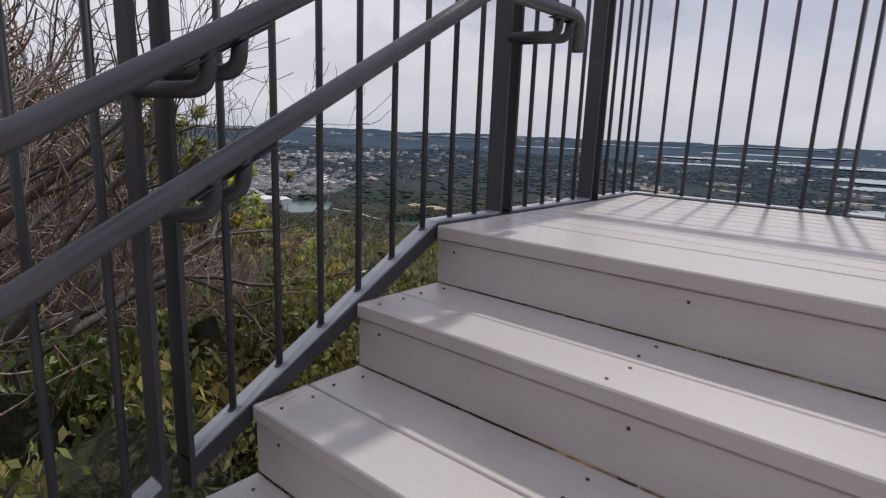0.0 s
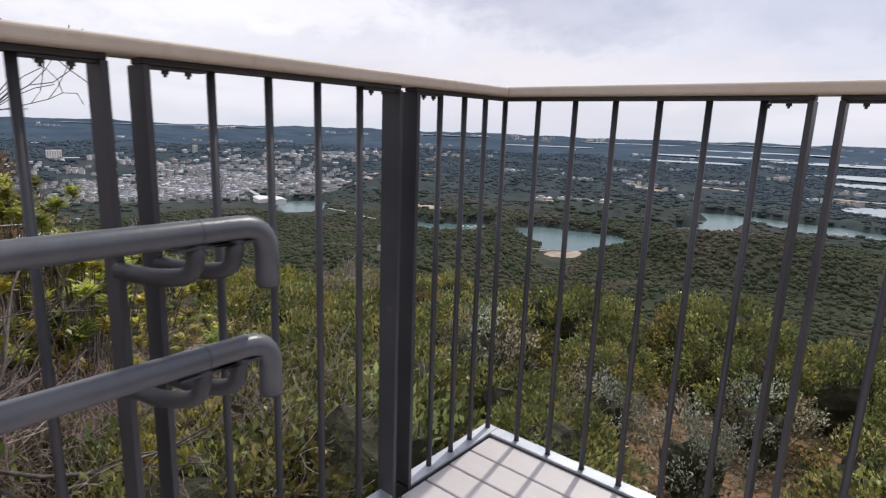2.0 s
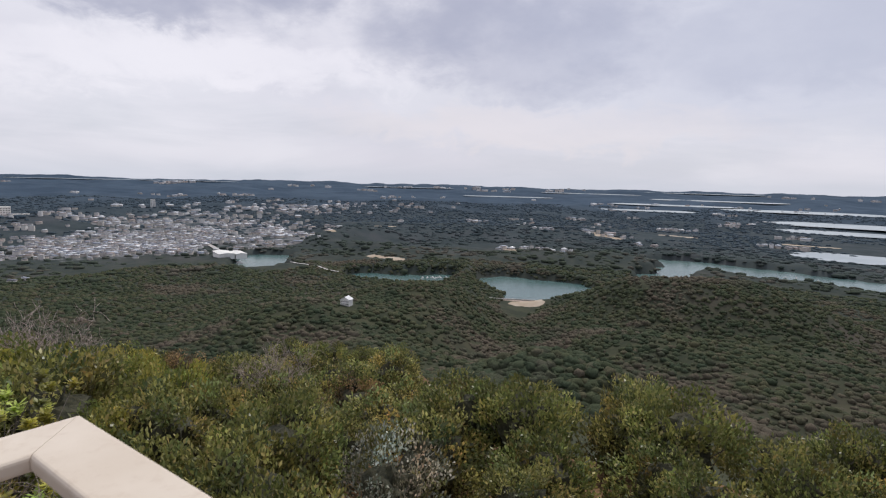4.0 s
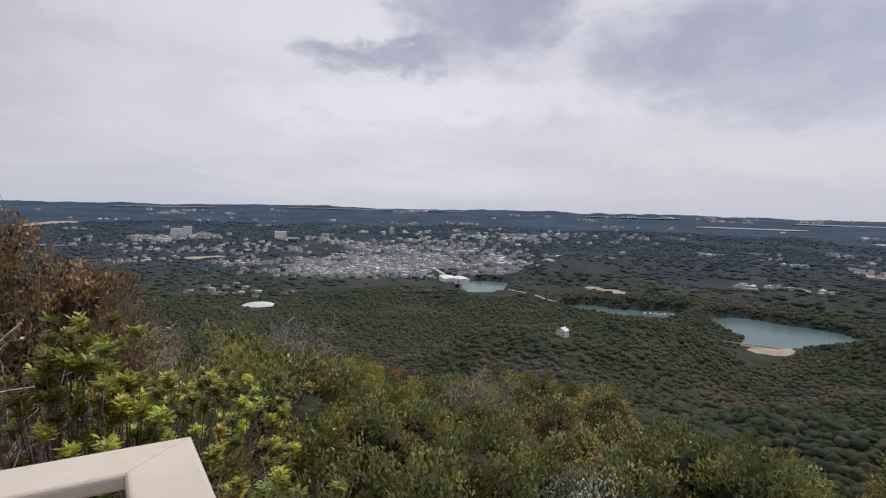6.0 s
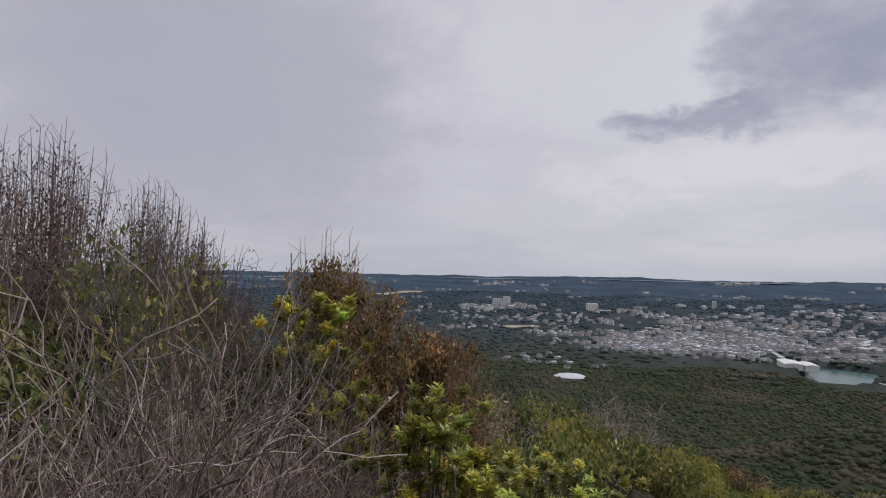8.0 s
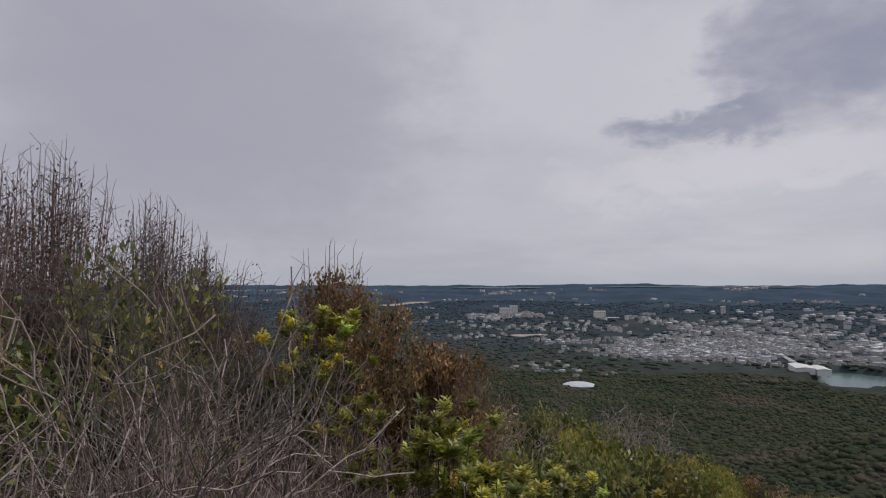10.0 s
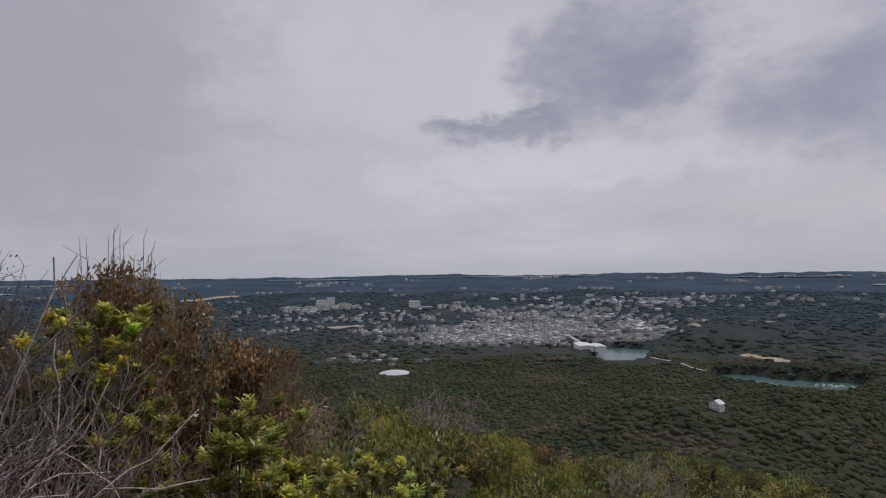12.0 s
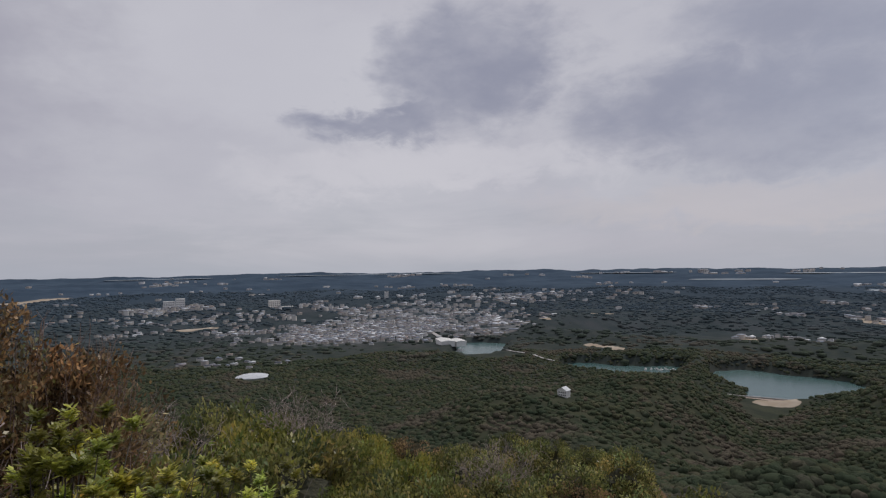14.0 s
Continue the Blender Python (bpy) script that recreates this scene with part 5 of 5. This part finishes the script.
def yellow_clump(x, y, top, rad, seed, leaves=1500, length=0.085):
    leaves = int(leaves * 1.5)
    g = np.random.default_rng(seed)
    z0 = gz(x, y)
    t = thing("whorled_shrub", "bright yellow-green shrub with whorls of oblong leaves", "shrub", "yellow-green shrubs among bare twigs", at=(x, y, z0))
    n = 44
    c = g.standard_normal((n, 3)) * np.array([rad, rad, rad * 1.2]) * 0.62
    c[:, 2] = top - z0 - 0.08 - np.abs(c[:, 2]) * 1.5
    # whorls: leaves spread round each shoot's tip
    k = g.integers(0, n, leaves)
    ang = g.uniform(0, 2 * math.pi, leaves)
    tilt = g.uniform(0.15, 0.95, leaves)
    a = np.stack([np.cos(ang) * np.cos(tilt), np.sin(ang) * np.cos(tilt), np.sin(tilt)], 1)
    p = c[k] + g.standard_normal((leaves, 3)) * np.array([0.018, 0.018, 0.03])
    b = np.cross(a, [0, 0, 1.0])
    b /= np.linalg.norm(b, axis=1)[:, None]
    nr = np.cross(b, a)
    L, W = length * g.uniform(0.6, 1.15, (leaves, 1)), length * 0.36 * g.uniform(0.75, 1.2, (leaves, 1))
    co = np.stack([p, p + a * L * 0.62 + b * W * 0.5 - nr * 0.004, p + a * L - nr * 0.012, p + a * L * 0.62 - b * W * 0.5 - nr * 0.004], 1).reshape(-1, 3)
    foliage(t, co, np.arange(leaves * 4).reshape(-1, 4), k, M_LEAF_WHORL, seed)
    segs = []
    for q in c:
        m = q * np.array([0.45, 0.45, 0.55])
        segs += [(np.zeros(3), m, 0.012, 0.008), (m, q, 0.008, 0.004)]
    branches_ob("branchwork", segs, M_BARK, t, sides=4)


def tall_shrub(x, y, height, rad, seed, leaves, mat=None, label="tall shrub with orange-brown withered leaves and upright twigs", twig=None, stems=46, shoots=6, leaf=0.080):
    """Upright stems with withered leaves, highest in the middle."""
    t = thing("tall_shrub", label, "shrub", at=(x, y, gz(x, y)))
    g = np.random.default_rng(seed)
    cents, segs = [], []
    for k in range(stems):
        a, q = g.uniform(0, 2 * math.pi), abs(g.normal(0, 0.5))
        tip = np.array([math.cos(a) * q * rad, math.sin(a) * q * rad, height * (1 - 0.20 * q - g.uniform(0, 0.14))])
        foot = tip * np.array([0.2, 0.2, 0.0])
        mid = (tip + foot) * 0.5 + g.standard_normal(3) * 0.06
        segs += [(foot, mid, 0.013, 0.008), (mid, tip, 0.008, 0.0035), (tip, tip + np.array([g.normal(0, 0.05), g.normal(0, 0.05), 0.14]), 0.0035, 0.0016)]
        for j in range(shoots):
            cents.append(mid + (tip - mid) * g.uniform(-0.1, 0.95) + g.standard_normal(3) * 0.07)
            s = mid + (tip - mid) * g.uniform(0.1, 0.95)
            segs.append((s, s + np.array([g.normal(0, 0.14), g.normal(0, 0.14), g.uniform(0.06, 0.28)]), 0.0035, 0.0015))
    co, f, pick = leaf_cloud(g, np.array(cents), 0.19, leaves, leaf, leaf * 0.42, np.array([0, 0, height * 0.4]))
    foliage(t, co, f, pick, mat or M_LEAF_BROWN, seed)
    branches_ob("branchwork", segs, twig or M_TWIG, t, sides=4)


def build_left_thicket():
    rng = random.Random(77)
    tall_shrub(-7.4, -1.72, 2.34 - gz(-7.4, -1.72), 1.4, 5, 15000)
    tall_shrub(-7.5, -0.95, 1.60 - gz(-7.5, -0.95), 1.4, 6, 13000)
    tall_shrub(-7.7, -0.15, 0.95 - gz(-7.7, -0.15), 1.2, 7, 9000)
    mixed = "tall dense shrub of fine red-brown twigs over dark evergreen leaves"
    for x, y, top, rad, seed in ((-6.4, -4.9, 3.35, 1.7, 61), (-7.3, -4.1, 2.85, 1.5, 62), (-7.5, -3.55, 2.2, 1.2, 63), (-5.2, -4.9, 3.2, 1.5, 64), (-6.6, -3.6, 1.35, 1.1, 65)):
        tall_shrub(x, y, top - gz(x, y), rad, seed, 7000, M_LEAF_DULL, mixed, M_TWIG_DARK, 130, 18, 0.05)
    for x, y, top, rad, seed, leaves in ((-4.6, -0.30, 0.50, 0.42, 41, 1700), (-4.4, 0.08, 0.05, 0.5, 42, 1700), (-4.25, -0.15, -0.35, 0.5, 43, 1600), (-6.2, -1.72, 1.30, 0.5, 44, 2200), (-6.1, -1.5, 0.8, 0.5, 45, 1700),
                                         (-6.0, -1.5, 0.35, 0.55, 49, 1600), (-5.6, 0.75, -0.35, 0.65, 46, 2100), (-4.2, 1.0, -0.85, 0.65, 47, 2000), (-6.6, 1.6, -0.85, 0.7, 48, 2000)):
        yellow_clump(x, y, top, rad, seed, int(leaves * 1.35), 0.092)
    # bare thicket between and in front
    a = bare_shrub(201, 2.3, 6, M_TWIG, "bare red-brown twiggy shrub without leaves", 3, (6, 5, 4), 0.010, 0.85, min_r=0.0017)
    b = bare_shrub(202, 2.2, 6, M_TWIG_PALE, "bare shrub with pale grey crooked twigs", 3, (6, 5, 4), 0.010, 0.85, min_r=0.0017)
    c = bare_shrub(203, 2.0, 6, M_TWIG, "bare red-brown twiggy shrub without leaves", 3, (6, 5, 4), 0.009, 0.9, min_r=0.0017)
    spots = {0: [], 1: [], 2: []}
    k = 0
    while k < 44:
        yaw, s = rng.uniform(82, 132), rng.uniform(3.6, 6.8)
        x, y = 0.35 - s * math.sin(radians(yaw)), -0.15 + s * math.cos(radians(yaw))
        el = float(np.interp(yaw, [82, 90, 96, 104, 112, 120, 130], [-16, -12, -9, -5.0, 0.5, 3.0, 5.0]))
        top = min(1.55 + s * math.tan(radians(el)) + rng.uniform(-0.35, 0.0), cap(x, y))
        k += 1
        if x > -3.2:
            continue
        if top < gz(x, y) + 0.9:
            continue
        spots[(k * 5 // 3) % 3 if k % 4 else 0].append((x, y, min((top - gz(x, y)) / 2.2, 1.5), gz(x, y) - 0.05))
    for proto, k in ((a, 0), (b, 1), (c, 2)):
        place(proto, spots[k], rng)
    # nearer, stouter bare shrubs with pale stems
    e = bare_shrub(210, 2.2, 5, M_TWIG_PALE, "bare shrub with stout pale grey stems and side shoots", 3, (5, 4, 3), 0.015, 0.6, lean=0.2, min_r=0.0026)
    f = bare_shrub(211, 2.2, 5, M_TWIG, "bare red-brown shrub with stout stems and side shoots", 3, (5, 4, 3), 0.014, 0.6, lean=0.2, min_r=0.0025)
    near = {0: [], 1: []}
    for k, (yaw, s, el) in enumerate(((89, 6.2, -12), (94, 6.0, -10), (99, 5.9, -7), (104, 5.6, -5), (109, 5.7, -2), (113, 5.2, -1), (114, 4.6, 2), (118, 4.2, 2), (122, 4.3, 4), (126, 3.9, 3), (101, 6.1, -6), (113, 5.2, 3), (120, 5.0, 5))):
        x, y = 0.45 - s * math.sin(radians(yaw)), -0.25 + s * math.cos(radians(yaw))
        top = min(1.58 + s * math.tan(radians(el)), cap(x, y) + 0.15)
        near[k % 2].append((x, y, (top - gz(x, y)) / 2.2, gz(x, y) - 0.05))
    for proto, k in ((e, 0), (f, 1)):
        place(proto, near[k], rng)
    # wide bare grey crowns further down the slope
    d = bare_shrub(204, 2.6, 7, M_TWIG_PALE, "bare grey shrub with a wide flat crown", 3, (6, 4, 3), 0.026, 0.95, lean=0.85, min_r=0.0045)
    place(d, [(x, y, s, top - 2.6 * s) for x, y, s, top in ((-14.6, 4.4, 1.1, -1.75), (-16.5, 5.2, 1.0, -2.3), (-10.5, 0.7, 0.8, -0.85), (-8.2, 6.6, 0.55, -1.8))], rng)
    # low brush under the thicket and beside the stairs
    low = leafy_shrub(205, 0.5, 0.85, 1900, 0.05, 0.024, M_LEAF_GREEN, "low evergreen undergrowth with small leaves", group="undergrowth beside the stairs")
    oli = leafy_shrub(206, 0.5, 0.85, 1700, 0.05, 0.022, M_LEAF_OLIVE, "low olive undergrowth with yellowing leaves", group="undergrowth beside the stairs")
    bro = leafy_shrub(207, 0.5, 0.8, 1200, 0.05, 0.024, M_LEAF_BROWN, "low withered undergrowth with brown leaves", group="undergrowth beside the stairs")
    brush = bare_shrub(209, 1.0, 6, M_TWIG_PALE, "low tangle of pale dry twigs", 3, (5, 4, 3), 0.007, 1.0, lean=0.7, min_r=0.0012, group="dry twigs beside the stairs")
    where = {0: [], 1: [], 2: [], 3: []}
    for k in range(85):
        x, y = rng.uniform(-5.6, -0.7), rng.uniform(-3.6, 1.2)
        room = min(cap(x, y), -0.25) - gz(x, y)
        if room < 0.35:
            continue
        q = rng.choice([0, 0, 0, 1, 1, 1, 2, 3])
        if q == 3 and x > -1.7:
            q = 0
        if x > -1.75 and capsule(x, y, 1.1, -2.7, -1.6, -2.15) < 0.38:
            continue
        s = min(room / 0.9, rng.uniform(0.8, 1.5)) * (0.8 if x > -1.3 else 1.1)
        if x > -1.3:
            s = min(s, (-0.14 - x) / 0.62)
        where[q].append((x, y, s, gz(x, y) - 0.06))
    for proto, k in ((low, 0), (oli, 1), (bro, 2), (brush, 3)):
        place(proto, where[k], rng)
    # darker evergreens behind
    back = leafy_shrub(208, 0.9, 2.6, 5200, 0.06, 0.028, M_LEAF_GREEN, "tall dark evergreen shrub behind bare twigs", group="tall evergreens behind the thicket", core=0.55)
    place(back, [(-5.0, -3.35, 1.75, gz(-5.0, -3.35)), (-5.3, -4.3, 1.9, gz(-5.3, -4.3)), (-6.2, -3.2, 1.35, gz(-6.2, -3.2)), (-7.4, -2.7, 1.0, gz(-7.4, -2.7)), (-5.6, -2.2, 0.95, gz(-5.6, -2.2)), (-5.9, -0.9, 0.75, gz(-5.9, -0.9))], rng)


def reach(x, y):
    """How high bare twigs stand, seen from the corner of the deck."""
    yaw = math.degrees(math.atan2(0.5 - x, y + 0.2))
    el = float(np.interp(yaw if yaw > 0 else 180, [84, 92, 100, 106, 112, 118, 124, 134], [-12, -9, -5, 0.5, 4.0, 7.5, 11, 30]))
    return 1.57 + math.hypot(x - 0.5, y + 0.2) * math.tan(radians(el))


def build_trees():
    """The crooked bare tree beside the stairs, and two behind it."""
    def tree(seed, x, y, height, girth, lean, limbs, forward=0):
        g = np.random.default_rng(seed)
        z0 = gz(x, y) - 0.1
        t = thing("bare_tree", "crooked leafless tree with grey-brown bark and fine twigs", "tree", "bare trees beside the stairs", at=(x, y, z0))
        pts, rad = [], []
        p, d = Vector((0, 0, 0)), Vector((lean[0], lean[1], 1)).normalized()
        for k in range(9):
            pts.append(p.copy())
            rad.append(girth * (1 - 0.055 * k) * (1.25 if k == 0 else 1.0))
            d = (d + Vector((g.normal(0, 0.14), g.normal(0, 0.14), 0.04))).normalized()
            p = p + d * height * 0.28 / 8
        bm = tube_bm(pts, rad, 12)
        for v in bm.verts:
            v.co += Vector((noise.noise(v.co * 9), noise.noise(v.co * 9 + Vector((5, 0, 0))), 0)) * girth * 0.35
        part("trunk", bm, M_BARK, t, smooth=True)
        top = np.array(pts[-1])
        for k in range(limbs):
            a = 2 * math.pi * k / limbs + g.uniform(-0.4, 0.4)
            up = np.array([math.cos(a) * 0.75, math.sin(a) * 0.75, g.uniform(0.55, 1.2)])
            if k < forward:
                up = np.array([g.uniform(-0.45, 0.15), 1.0, g.uniform(0.35, 1.1)])
            segs = grow(g, top - np.array([0, 0, g.uniform(0, 0.15)]), up, height * g.uniform(0.30, 0.40), girth * g.uniform(0.35, 0.5), 4, (3, 3, 3, 3), 0.75, 0.0, 0.5, 0.0016,
                        lambda q: q[0] + x < -0.25 and q[2] + z0 < reach(q[0] + x, q[1] + y) - 0.12)
            if not segs:
                continue
            branches_ob("limb", segs, M_BARK, t, sides=4)

    tree(301, -1.62, -2.15, 4.6, 0.10, (-0.05, 0.05), 9, 5)
    tree(302, -4.0, -2.25, 5.2, 0.055, (0.05, -0.05), 7)
    tree(303, -4.7, -3.0, 6.0, 0.065, (0.0, 0.05), 7)


build_shrubs()
build_left_thicket()
build_trees()
